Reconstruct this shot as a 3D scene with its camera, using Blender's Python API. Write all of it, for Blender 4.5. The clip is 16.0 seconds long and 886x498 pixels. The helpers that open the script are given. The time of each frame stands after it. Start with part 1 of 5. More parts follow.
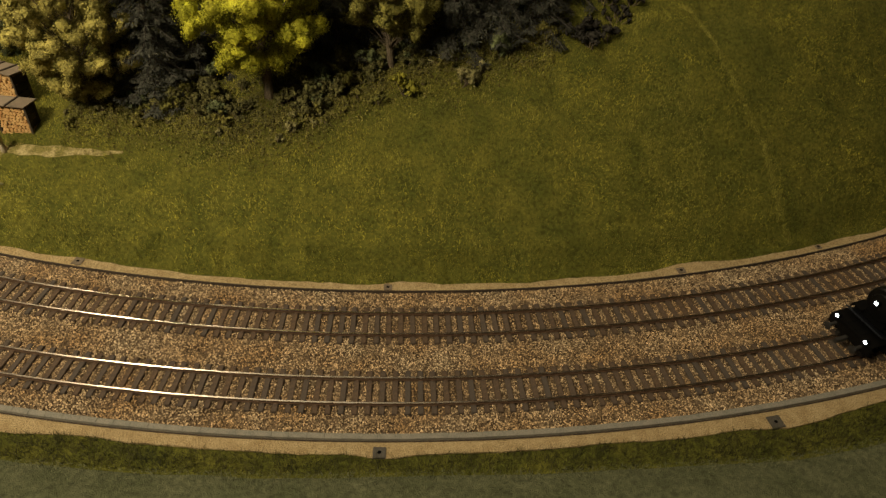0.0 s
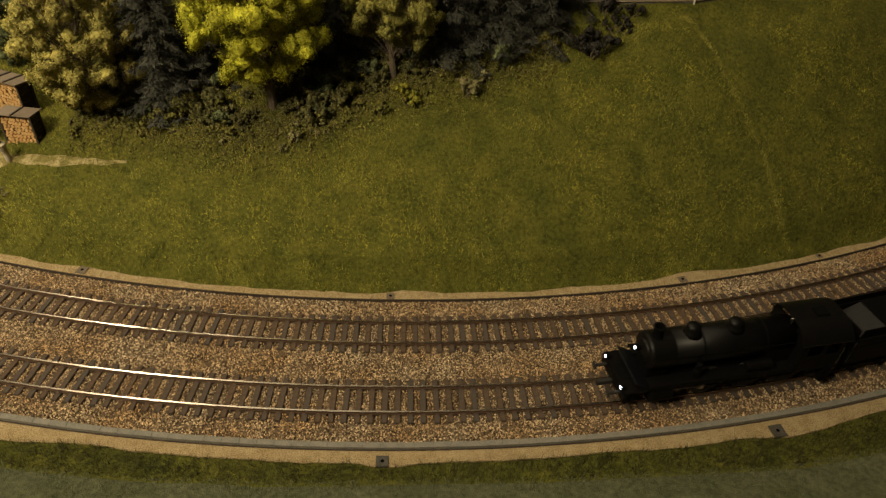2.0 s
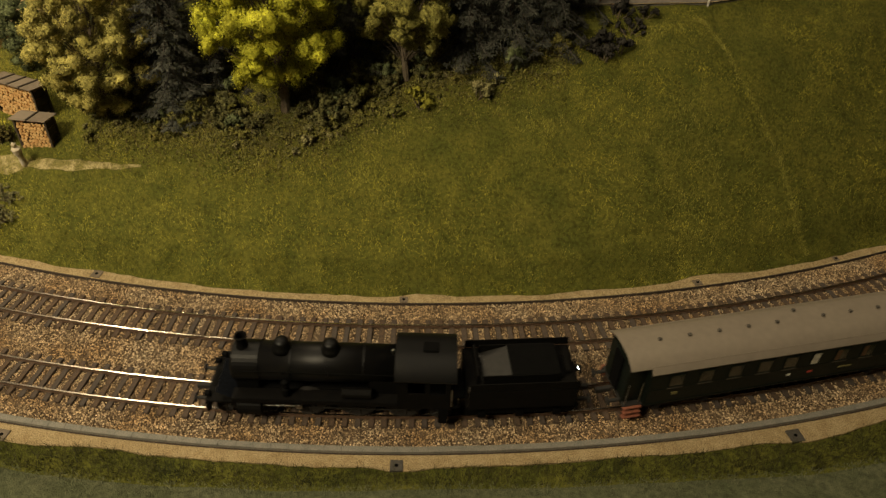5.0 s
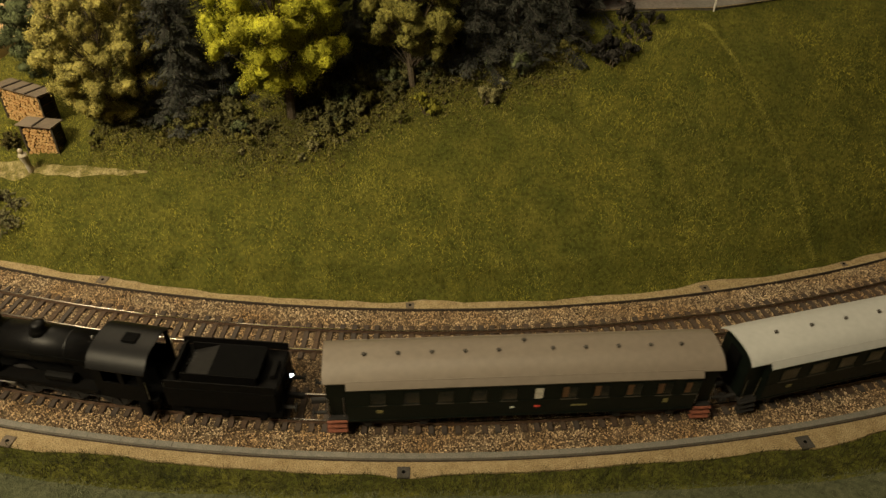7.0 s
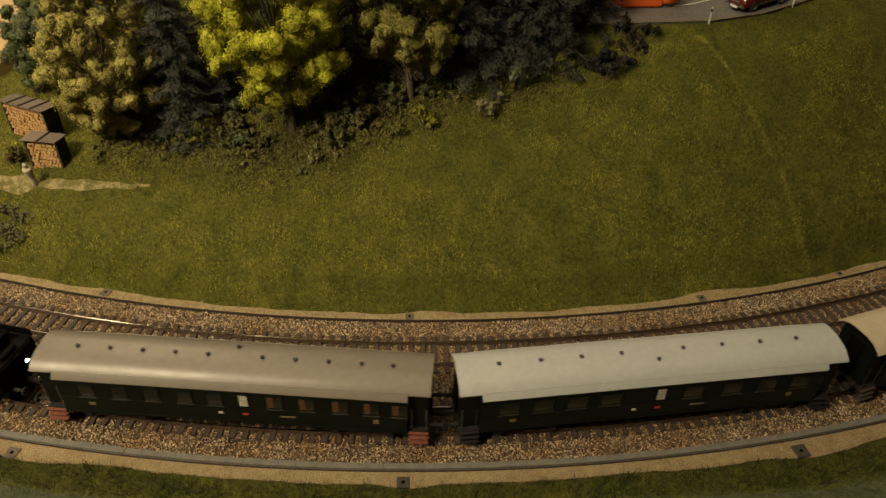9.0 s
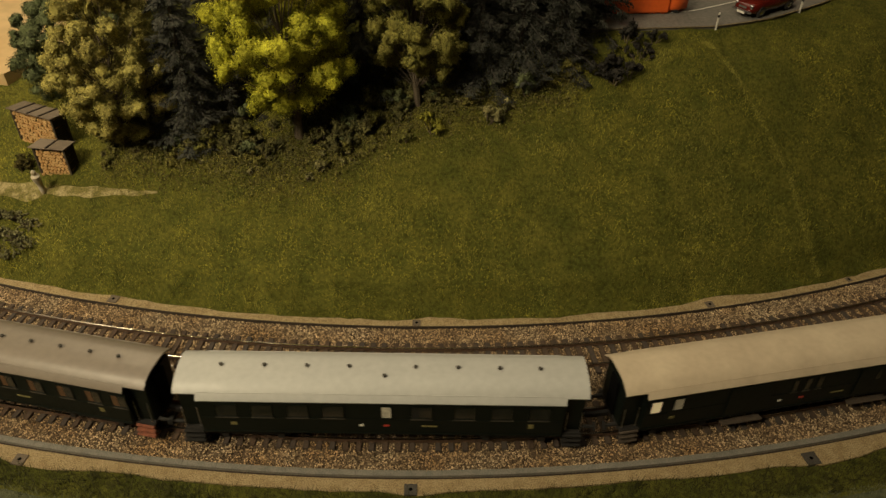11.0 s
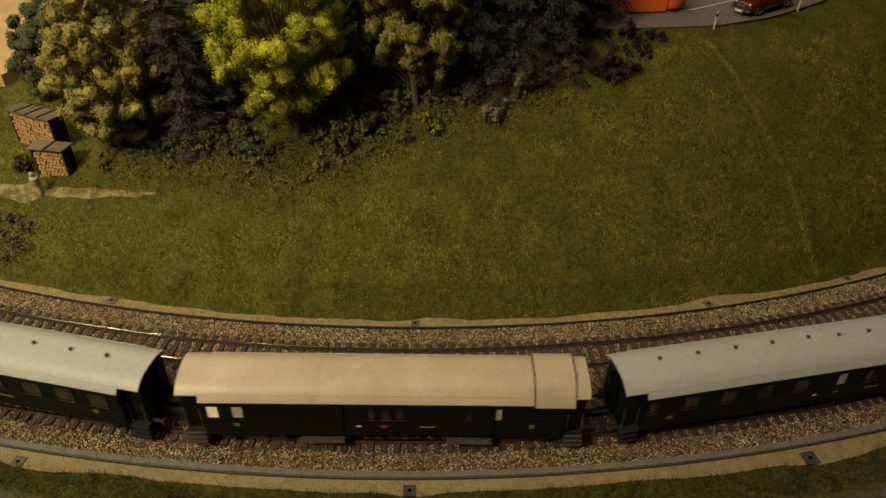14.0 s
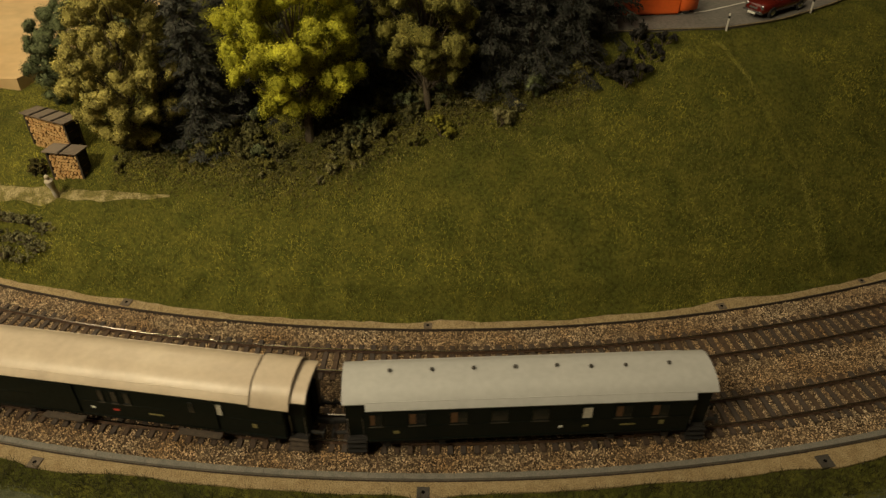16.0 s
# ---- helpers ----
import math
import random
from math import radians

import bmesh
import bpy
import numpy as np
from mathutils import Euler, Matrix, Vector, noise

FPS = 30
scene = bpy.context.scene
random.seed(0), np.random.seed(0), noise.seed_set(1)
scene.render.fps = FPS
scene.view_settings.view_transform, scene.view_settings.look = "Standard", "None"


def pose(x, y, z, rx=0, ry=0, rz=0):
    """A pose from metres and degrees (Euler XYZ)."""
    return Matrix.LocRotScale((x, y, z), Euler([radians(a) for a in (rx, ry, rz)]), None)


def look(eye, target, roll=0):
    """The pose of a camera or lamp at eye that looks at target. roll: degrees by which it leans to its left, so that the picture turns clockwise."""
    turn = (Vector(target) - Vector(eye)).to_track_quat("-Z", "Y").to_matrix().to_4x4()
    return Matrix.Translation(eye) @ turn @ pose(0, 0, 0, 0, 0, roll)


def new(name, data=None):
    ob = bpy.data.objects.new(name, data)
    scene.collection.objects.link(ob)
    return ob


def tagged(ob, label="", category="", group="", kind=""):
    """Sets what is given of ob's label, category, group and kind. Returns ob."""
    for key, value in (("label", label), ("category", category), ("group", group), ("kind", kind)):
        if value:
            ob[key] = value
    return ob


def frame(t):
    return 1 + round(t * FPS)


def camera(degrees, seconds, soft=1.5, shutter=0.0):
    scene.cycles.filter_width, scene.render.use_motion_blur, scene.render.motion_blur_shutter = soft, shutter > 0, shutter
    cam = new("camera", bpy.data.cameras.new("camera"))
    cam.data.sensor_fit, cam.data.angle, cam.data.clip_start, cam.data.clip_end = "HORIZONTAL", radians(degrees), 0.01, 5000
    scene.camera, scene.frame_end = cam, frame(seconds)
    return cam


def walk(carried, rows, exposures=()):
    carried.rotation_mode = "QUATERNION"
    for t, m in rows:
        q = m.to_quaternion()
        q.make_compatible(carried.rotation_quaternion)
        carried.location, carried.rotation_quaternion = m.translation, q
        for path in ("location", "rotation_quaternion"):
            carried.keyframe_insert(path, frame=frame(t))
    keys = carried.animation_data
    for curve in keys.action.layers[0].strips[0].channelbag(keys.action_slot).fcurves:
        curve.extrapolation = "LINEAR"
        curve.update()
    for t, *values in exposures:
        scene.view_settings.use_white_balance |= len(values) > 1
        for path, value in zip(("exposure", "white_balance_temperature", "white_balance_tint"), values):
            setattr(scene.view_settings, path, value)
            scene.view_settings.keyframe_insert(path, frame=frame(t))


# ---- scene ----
# All lengths in metres, at the true size of an H0 layout (1:87).
cam = camera(62.19, 16.0, soft=1.4, shutter=0.5)
PATH = [
    (0.0, pose(0.0000, 0.0000, 0.3180, 49.596, -2.387, 2.030)),
    (0.5, pose(-0.0002, -0.0008, 0.3189, 49.784, -2.427, 2.100)),
    (1.0, pose(-0.0008, -0.0014, 0.3194, 49.907, -2.524, 2.225)),
    (1.5, pose(-0.0012, -0.0014, 0.3195, 50.058, -2.468, 2.176)),
    (2.0, pose(-0.0009, -0.0013, 0.3198, 50.222, -2.339, 2.095)),
    (2.5, pose(-0.0013, -0.0007, 0.3198, 50.274, -2.140, 2.155)),
    (3.0, pose(-0.0019, -0.0006, 0.3198, 50.283, -2.074, 2.348)),
    (3.5, pose(-0.0026, -0.0005, 0.3197, 50.316, -2.107, 2.394)),
    (4.0, pose(-0.0029, -0.0010, 0.3200, 50.374, -2.048, 2.438)),
    (6.5, pose(-0.0043, 0.0012, 0.3177, 50.625, -1.531, 2.821)),
    (7.0, pose(-0.0051, 0.0004, 0.3181, 50.903, -1.593, 2.788)),
    (7.5, pose(-0.0055, -0.0007, 0.3195, 51.058, -1.593, 2.700)),
    (8.0, pose(-0.0052, -0.0024, 0.3214, 51.232, -1.501, 2.666)),
    (8.5, pose(-0.0044, -0.0029, 0.3226, 51.345, -1.408, 2.695)),
    (9.0, pose(-0.0034, -0.0025, 0.3230, 51.573, -1.326, 2.741)),
    (11.5, pose(-0.0048, -0.0019, 0.3223, 52.135, -0.965, 3.079)),
    (12.0, pose(-0.0057, -0.0008, 0.3216, 52.237, -0.905, 2.929)),
    (12.5, pose(-0.0055, -0.0001, 0.3211, 52.319, -0.892, 2.939)),
    (13.0, pose(-0.0052, -0.0006, 0.3217, 52.169, -0.796, 2.880)),
    (13.5, pose(-0.0049, -0.0015, 0.3224, 52.062, -0.800, 2.919)),
    (14.0, pose(-0.0034, -0.0012, 0.3232, 51.969, -0.857, 2.919)),
    (14.5, pose(-0.0025, -0.0011, 0.3235, 52.019, -0.795, 2.940)),
    (15.0, pose(-0.0031, -0.0017, 0.3248, 51.993, -0.617, 3.221)),
    (15.5, pose(-0.0045, -0.0021, 0.3244, 52.122, -0.418, 3.461)),
    (16.0, pose(-0.0060, -0.0019, 0.3238, 52.125, -0.461, 3.434)),
]
EXPOSURES = [(0.0, 0.10), (4.0, 0.12), (6.5, 0.19), (9.0, -0.02), (11.5, -0.22), (14.5, -0.30), (16.0, -0.26)]
walk(cam, PATH, EXPOSURES)

# ---- light: warm lamps over the layout in a dim exhibition room ----
world = bpy.data.worlds.new("room_air")
scene.world = world
world.use_nodes = True
world.node_tree.nodes["Background"].inputs[0].default_value = (1.0, 0.72, 0.42, 1)
world.node_tree.nodes["Background"].inputs[1].default_value = 0.06


def area_lamp(name, eye, target, size, watts, colour, spread=180):
    data = bpy.data.lights.new(name, "AREA")
    data.shape, data.size, data.energy, data.color = "DISK", size, watts, colour
    data.spread = math.radians(spread)
    ob = new(name, data)
    ob.matrix_world = look(eye, target)
    return ob


area_lamp("ceiling_lamp_hall", (-0.55, 0.55, 1.62), (-0.55, 0.55, 0.0), 1.8, 12.5, (1.0, 0.84, 0.56))
area_lamp("ceiling_lamp_front", (-0.72, -0.36, 1.05), (-0.24, 0.48, 0.05), 0.42, 3.9, (1.0, 0.83, 0.53), 75)
area_lamp("ceiling_lamp_back", (-0.75, 1.25, 1.10), (-0.15, 0.35, 0.0), 0.12, 3.2, (1.0, 0.80, 0.50))

# ---- plan of the curve ----
CX, CY = -0.09784, 1.34245          # centre of the curve
R_MID, SPACING, GAUGE = 1.06614, 0.05029, 0.0165
R_NEAR, R_FAR = R_MID + SPACING / 2, R_MID - SPACING / 2
BANK = R_MID - 0.0610               # foot of the grass bank
PH = [-0.6, -0.22, -0.05, 0.12, 0.32, 0.8]
RH = [0, 0.01, 0.05, 0.09, 0.125, 0.165, 0.22, 0.3, 0.7]
PROFILE = [
    [0, 0.003, 0.036, 0.050, 0.053, 0.055, 0.057, 0.058, 0.058],
    [0, 0.003, 0.036, 0.050, 0.053, 0.055, 0.058, 0.060, 0.060],
    [0, 0.003, 0.035, 0.054, 0.065, 0.078, 0.092, 0.105, 0.118],
    [0, 0.003, 0.038, 0.064, 0.082, 0.098, 0.108, 0.114, 0.118],
    [0, 0.003, 0.042, 0.075, 0.100, 0.115, 0.118, 0.118, 0.118],
    [0, 0.003, 0.042, 0.075, 0.100, 0.115, 0.118, 0.118, 0.118]]


def smooth_interp(x, xs, ys):
    i = 0
    while i < len(xs) - 2 and x > xs[i + 1]:
        i += 1
    f = min(1.0, max(0.0, (x - xs[i]) / (xs[i + 1] - xs[i])))
    return ys[i] + (ys[i + 1] - ys[i]) * f


def clamp01(v):
    return min(1.0, max(0.0, v))


def road_edge(a):
    """Radius of the road's near edge at an angle of the curve."""
    return BANK - np.interp(a, [0.20, 0.29, 0.331, 0.39, 0.434, 0.49, 0.60], [0.176, 0.169, 0.164, 0.167, 0.175, 0.185, 0.215])


def height(x, y):
    """Height of the landscape above the rail tops."""
    r, a = math.hypot(x - CX, y - CY), math.atan2(x - CX, CY - y)
    rho = BANK - r
    if rho <= 0:
        if r < R_MID + 0.0590:
            return -0.0030
        u = r - R_MID - 0.0590
        return -0.0030 + 0.10 * u * min(1, u / 0.03) + 0.0010 * math.sin(a * 40) * min(1, u / 0.02)
    z = smooth_interp(a, PH, [smooth_interp(rho, RH, p) for p in PROFILE])
    crease = a - np.interp(rho, [0, 0.03, 0.075, 0.10], [-0.172, -0.158, -0.136, -0.128])
    z -= 0.0042 * math.exp(-(crease / 0.0042) ** 2) * min(1, rho / 0.01) * max(0, 1 - rho / 0.11)
    if a > 0.16:
        z = max(z, 0.1184 - 0.8 * max(0.0, r - road_edge(a)) - 0.05 * max(0.0, 0.24 - a))
    bumps = noise.noise((x * 22, y * 22, 0)) * 0.0042 + noise.noise((x * 70, y * 70, 3)) * 0.0011
    # low mown ledges along the foot of the bank
    ledge = math.sin(rho * 900 + 3 * noise.noise((a * 25, rho * 30, 2))) * 0.0009 * max(0.0, noise.noise((a * 7, 3, 3)) + 0.45)
    bumps += ledge * clamp01((rho - 0.004) / 0.006) * clamp01((0.045 - rho) / 0.015)
    flat = 1.0 - clamp01((rho - 0.150) / 0.012) * clamp01((a - 0.16) / 0.08)
    return z + bumps * min(1, rho / 0.03) * flat - 0.0030 * max(0, 1 - rho / 0.01)


def arc(s, off=0.0, z=0.0):
    """A point s metres along the near track, off metres to the outside of it."""
    a, r = s / R_NEAR, R_NEAR + off
    return Vector((CX + r * math.sin(a), CY - r * math.cos(a), z))


# ---- materials ----
def material(name, colour, rough=0.7, metal=0.0, vary=0.25, scale=300.0, bump=0.0, bump_scale=1500.0,
             other=None, space="Object", island=0.0, random_hue=None, specular=0.5, coat=0.0, spread=0.2):
    """A surface with two scales of variation, fine relief and optional tints piece by piece."""
    m = bpy.data.materials.new(name)
    m.use_nodes = True
    nodes, links = m.node_tree.nodes, m.node_tree.links
    out = nodes["Principled BSDF"]
    out.inputs["Roughness"].default_value = rough
    out.inputs["Metallic"].default_value = metal
    out.inputs["Specular IOR Level"].default_value = specular
    out.inputs["Coat Weight"].default_value = coat
    if space == "Object":
        where = nodes.new("ShaderNodeTexCoord").outputs["Object"]
    else:
        where = nodes.new("ShaderNodeNewGeometry").outputs["Position"]

    def noise_at(sc, detail=4):
        n = nodes.new("ShaderNodeTexNoise")
        n.inputs["Scale"].default_value, n.inputs["Detail"].default_value = sc, detail
        links.new(where, n.inputs["Vector"])
        return n.outputs["Fac"]

    def mix(kind, fac, a, b):
        n = nodes.new("ShaderNodeMix")
        n.data_type, n.blend_type = "RGBA", kind
        for socket, v in ((n.inputs["Factor"], fac), (n.inputs["A"], a), (n.inputs["B"], b)):
            if hasattr(v, "is_linked"):
                links.new(v, socket)
            else:
                socket.default_value = v
        return n.outputs["Result"]

    def ramp(fac, lo, hi, p0=0.3, p1=0.7):
        n = nodes.new("ShaderNodeValToRGB")
        n.color_ramp.elements[0].position, n.color_ramp.elements[1].position = p0, p1
        n.color_ramp.elements[0].color, n.color_ramp.elements[1].color = (*lo, 1), (*hi, 1)
        links.new(fac, n.inputs["Fac"])
        return n.outputs["Color"]

    other = other or tuple(c * 0.6 for c in colour)
    col = ramp(noise_at(scale), other, colour, 0.5 - spread, 0.5 + spread)
    grain = ramp(noise_at(scale * 7, 2), (1 - vary,) * 3, (1 + vary * 0.6,) * 3)
    col = mix("MULTIPLY", 1.0, col, grain)
    if island:
        pick = nodes.new("ShaderNodeNewGeometry").outputs["Random Per Island"]
        col = mix("MULTIPLY", 1.0, col, ramp(pick, (1 - island,) * 3, (1 + island,) * 3, 0.0, 1.0))
        if random_hue:
            scramble = nodes.new("ShaderNodeMath")
            scramble.operation = "FRACT"
            times = nodes.new("ShaderNodeMath")
            times.operation = "MULTIPLY"
            times.inputs[1].default_value = 37.7
            links.new(pick, times.inputs[0])
            links.new(times.outputs[0], scramble.inputs[0])
            col = mix("MIX", ramp(scramble.outputs[0], (0,) * 3, (1,) * 3, 0.45, 1.0), col, (*random_hue, 1))
    elif random_hue:
        pick = nodes.new("ShaderNodeObjectInfo").outputs["Random"]
        col = mix("MIX", ramp(pick, (0,) * 3, (0.8,) * 3, 0.0, 1.0), col, (*random_hue, 1))
    links.new(col, out.inputs["Base Color"])
    vary_rough = nodes.new("ShaderNodeMapRange")
    links.new(noise_at(scale * 3, 3), vary_rough.inputs["Value"])
    vary_rough.inputs["To Min"].default_value = max(0.05, rough - 0.12)
    vary_rough.inputs["To Max"].default_value = min(1.0, rough + 0.12)
    links.new(vary_rough.outputs["Result"], out.inputs["Roughness"])
    if bump:
        b = nodes.new("ShaderNodeBump")
        b.inputs["Strength"].default_value, b.inputs["Distance"].default_value = 1.0, bump
        links.new(noise_at(bump_scale, 3), b.inputs["Height"])
        links.new(b.outputs["Normal"], out.inputs["Normal"])
    return m


def glowing(name, colour, strength):
    m = bpy.data.materials.new(name)
    m.use_nodes = True
    n = m.node_tree.nodes["Principled BSDF"]
    n.inputs["Base Color"].default_value = (*colour, 1)
    n.inputs["Emission Color"].default_value = (*colour, 1)
    n.inputs["Emission Strength"].default_value = strength
    return m


def leafy(name, colour, other, island=0.5):
    m = material(name, colour, 0.75, vary=0.3, scale=90, other=other, space="World", island=island, specular=0.2)
    return m


M = {
    "soil": material("soil_and_turf", (0.105, 0.102, 0.018), 0.95, vary=0.4, scale=60, bump=0.0008, bump_scale=1400, other=(0.060, 0.066, 0.012), space="World", specular=0.1),
    "soil_front": material("blue_green_turf", (0.100, 0.105, 0.060), 0.95, vary=0.35, scale=50, bump=0.0008, bump_scale=1400, other=(0.066, 0.074, 0.038), space="World", specular=0.1),
    "grass": material("static_grass", (0.345, 0.305, 0.036), 0.8, vary=0.5, scale=17, spread=0.14, other=(0.092, 0.099, 0.015), space="World", island=0.5, random_hue=(0.160, 0.140, 0.027), specular=0.15),
    # olive flock darkened to carry the shade among its longer blades
    "grass_strip": material("shade_toned_strip_grass", (0.042, 0.040, 0.012), 0.8, vary=0.3, scale=40, other=(0.020, 0.022, 0.007), space="World", island=0.35, specular=0.12),
    "grass_near": material("blue_green_grass", (0.112, 0.120, 0.066), 0.8, vary=0.3, scale=26, other=(0.072, 0.083, 0.042), space="World", island=0.35, random_hue=(0.13, 0.128, 0.070), specular=0.15),
    "grass_dry": material("dry_grass", (0.30, 0.23, 0.09), 0.85, vary=0.3, scale=60, other=(0.2, 0.17, 0.05), space="World", island=0.3, specular=0.1),
    "ballast": material("ballast_bed", (0.17, 0.12, 0.077), 0.95, vary=0.5, scale=120, bump=0.0012, bump_scale=1300, other=(0.06, 0.04, 0.022), space="World", specular=0.2),
    "stone": material("ballast_stone", (0.44, 0.345, 0.225), 0.85, vary=0.3, scale=34, other=(0.33, 0.205, 0.092), space="World", island=0.68, random_hue=(0.10, 0.064, 0.037), specular=0.3),
    "sand": material("fine_sand", (0.43, 0.33, 0.185), 0.95, vary=0.5, scale=220, bump=0.0009, bump_scale=2200, other=(0.31, 0.225, 0.115), space="World", specular=0.1),
    "lane": material("trampled_lane", (0.40, 0.33, 0.165), 0.95, vary=0.5, scale=160, bump=0.0012, bump_scale=1500, other=(0.19, 0.165, 0.055), space="World", spread=0.09, specular=0.1),
    "sleeper": material("stained_sleeper", (0.060, 0.040, 0.027), 0.8, vary=0.4, scale=500, bump=0.0002, bump_scale=3000, other=(0.10, 0.062, 0.036), random_hue=(0.055, 0.047, 0.042), specular=0.3),
    "rail": material("rusty_rail_web", (0.10, 0.060, 0.035), 0.55, metal=0.3, vary=0.3, scale=500, other=(0.07, 0.04, 0.025), space="World"),
    "rail_top": material("polished_rail_head", (0.62, 0.57, 0.49), 0.22, metal=1.0, vary=0.15, scale=300, other=(0.52, 0.47, 0.40), space="World"),
    "concrete": material("grey_concrete", (0.20, 0.185, 0.155), 0.85, vary=0.25, scale=200, bump=0.0002, bump_scale=2500, other=(0.15, 0.145, 0.125), space="World"),
    "dark_joint": material("dark_groove", (0.045, 0.030, 0.020), 0.9, vary=0.3, scale=300, space="World"),
    "cover": material("weathered_cover_plate", (0.15, 0.115, 0.08), 0.7, vary=0.4, scale=700, other=(0.10, 0.075, 0.05)),
    "asphalt": material("grey_asphalt", (0.165, 0.150, 0.130), 0.85, vary=0.25, scale=60, bump=0.0001, bump_scale=4000, other=(0.12, 0.112, 0.098), space="World"),
    "white_paint": material("white_paint", (0.72, 0.69, 0.62), 0.6, vary=0.12, scale=400, other=(0.6, 0.57, 0.5)),
    "black_paint": material("black_paint", (0.012, 0.012, 0.013), 0.5, vary=0.2, scale=400),
    "loco": material("satin_black_engine_paint", (0.0030, 0.0030, 0.0034), 0.42, vary=0.25, scale=250, other=(0.005, 0.0046, 0.0042), specular=0.16),
    "loco_dark": material("sooty_black", (0.003, 0.003, 0.003), 0.8, vary=0.3, scale=400, specular=0.06),
    "loco_side": material("dull_black_side_sheets", (0.0030, 0.0029, 0.0030), 0.55, vary=0.3, scale=300, other=(0.005, 0.0045, 0.004), specular=0.06),
    "coal": material("coal", (0.03, 0.028, 0.026), 0.6, vary=0.5, scale=900, bump=0.0008, bump_scale=1200),
    "grass_pale": material("pale_grass", (0.305, 0.280, 0.060), 0.8, vary=0.35, scale=50, other=(0.19, 0.18, 0.030), space="World", island=0.4, specular=0.1),
    "grass_foot": material("dark_foot_grass", (0.125, 0.120, 0.018), 0.8, vary=0.35, scale=45, other=(0.065, 0.070, 0.011), space="World", island=0.4, specular=0.1),
    "iron": material("dull_iron_plate", (0.062, 0.054, 0.044), 0.7, vary=0.4, scale=700, other=(0.035, 0.030, 0.024)),
    "dusty_plate": material("coal_dusted_plate", (0.016, 0.015, 0.014), 0.5, vary=0.3, scale=300, specular=0.25),
    "litter": material("forest_litter", (0.095, 0.075, 0.026), 0.95, vary=0.5, scale=120, other=(0.055, 0.050, 0.015), space="World", island=0.4, specular=0.1),
    "steel": material("bright_steel", (0.45, 0.44, 0.42), 0.3, metal=1.0, vary=0.2, scale=600),
    # blue tint carries the reflected sheen of the front plate
    "apron": material("blue_sheen_plate", (0.035, 0.040, 0.055), 0.35, metal=0.8, vary=0.3, scale=500),
    "green": material("dark_green_coach_paint", (0.005, 0.0075, 0.0055), 0.45, vary=0.2, scale=150, other=(0.0038, 0.006, 0.0043), specular=0.2),
    "roof_warm": material("warm_grey_roof_paint", (0.195, 0.165, 0.13), 0.38, vary=0.08, scale=40, other=(0.18, 0.15, 0.12)),
    "roof_pale": material("pale_grey_roof_paint", (0.43, 0.43, 0.41), 0.45, vary=0.06, scale=40, other=(0.40, 0.40, 0.385)),
    "roof_cream": material("cream_roof_paint", (0.56, 0.47, 0.345), 0.40, vary=0.06, scale=40, other=(0.43, 0.35, 0.255)),
    "underframe": material("dirty_underframe", (0.012, 0.010, 0.008), 0.8, vary=0.4, scale=500),
    "step_red": material("rust_red_step", (0.26, 0.085, 0.045), 0.7, vary=0.3, scale=500),
    "wood_step": material("weathered_wood_step", (0.075, 0.055, 0.038), 0.8, vary=0.3, scale=500),
    "pane": material("dark_window_glass", (0.02, 0.02, 0.018), 0.12, vary=0.1, scale=200),
    "curtain": material("ochre_curtain", (0.12, 0.058, 0.02), 0.8, vary=0.3, scale=600),
    "sash": material("dull_brass_sash", (0.060, 0.050, 0.036), 0.5, vary=0.3, scale=600),
    "white_pane": material("frosted_window", (0.62, 0.58, 0.48), 0.4, vary=0.1, scale=400),
    "yellow_mark": material("yellow_lettering", (0.22, 0.19, 0.07), 0.6, vary=0.2, scale=800),
    "red_mark": material("red_sign_paint", (0.55, 0.06, 0.04), 0.5, vary=0.2, scale=800),
    "bark": material("tree_bark", (0.15, 0.115, 0.075), 0.9, vary=0.4, scale=300, bump=0.0004, bump_scale=1800, space="World"),
    "leaf_yellow": leafy("yellow_green_leaves", (0.43, 0.41, 0.032), (0.27, 0.275, 0.019)),
    "leaf_olive": leafy("olive_leaves", (0.255, 0.232, 0.056), (0.165, 0.155, 0.034)),
    "leaf_tan": leafy("tan_olive_leaves", (0.41, 0.355, 0.100), (0.24, 0.215, 0.054)),
    "leaf_green": leafy("bluish_green_leaves", (0.130, 0.148, 0.066), (0.080, 0.096, 0.040)),
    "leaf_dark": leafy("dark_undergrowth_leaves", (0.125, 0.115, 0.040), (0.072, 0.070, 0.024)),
    "leaf_moss": leafy("moss_green_leaves", (0.17, 0.150, 0.035), (0.10, 0.100, 0.022)),
    "leaf_bush": leafy("yellowish_bush_leaves", (0.23, 0.215, 0.026), (0.15, 0.145, 0.018)),
    "leaf_grey": leafy("grey_green_leaves", (0.24, 0.215, 0.095), (0.16, 0.15, 0.06)),
    "leaf_bank": leafy("dull_bank_leaves", (0.21, 0.195, 0.095), (0.14, 0.135, 0.060), 0.3),
    "needles": leafy("grey_spruce_needles", (0.062, 0.062, 0.048), (0.033, 0.035, 0.027)),
    "spruce_bark": material("dark_spruce_bark", (0.050, 0.044, 0.034), 0.9, vary=0.3, scale=300, space="World"),
    "leaf_black": leafy("blackish_brush", (0.032, 0.029, 0.024), (0.020, 0.018, 0.014)),
    "log_end": material("fresh_log_end", (0.52, 0.30, 0.11), 0.8, vary=0.3, scale=900, other=(0.40, 0.22, 0.08), random_hue=(0.56, 0.37, 0.16)),
    "plank": material("weathered_plank", (0.165, 0.125, 0.085), 0.85, vary=0.35, scale=300, other=(0.11, 0.085, 0.06), random_hue=(0.19, 0.15, 0.11)),
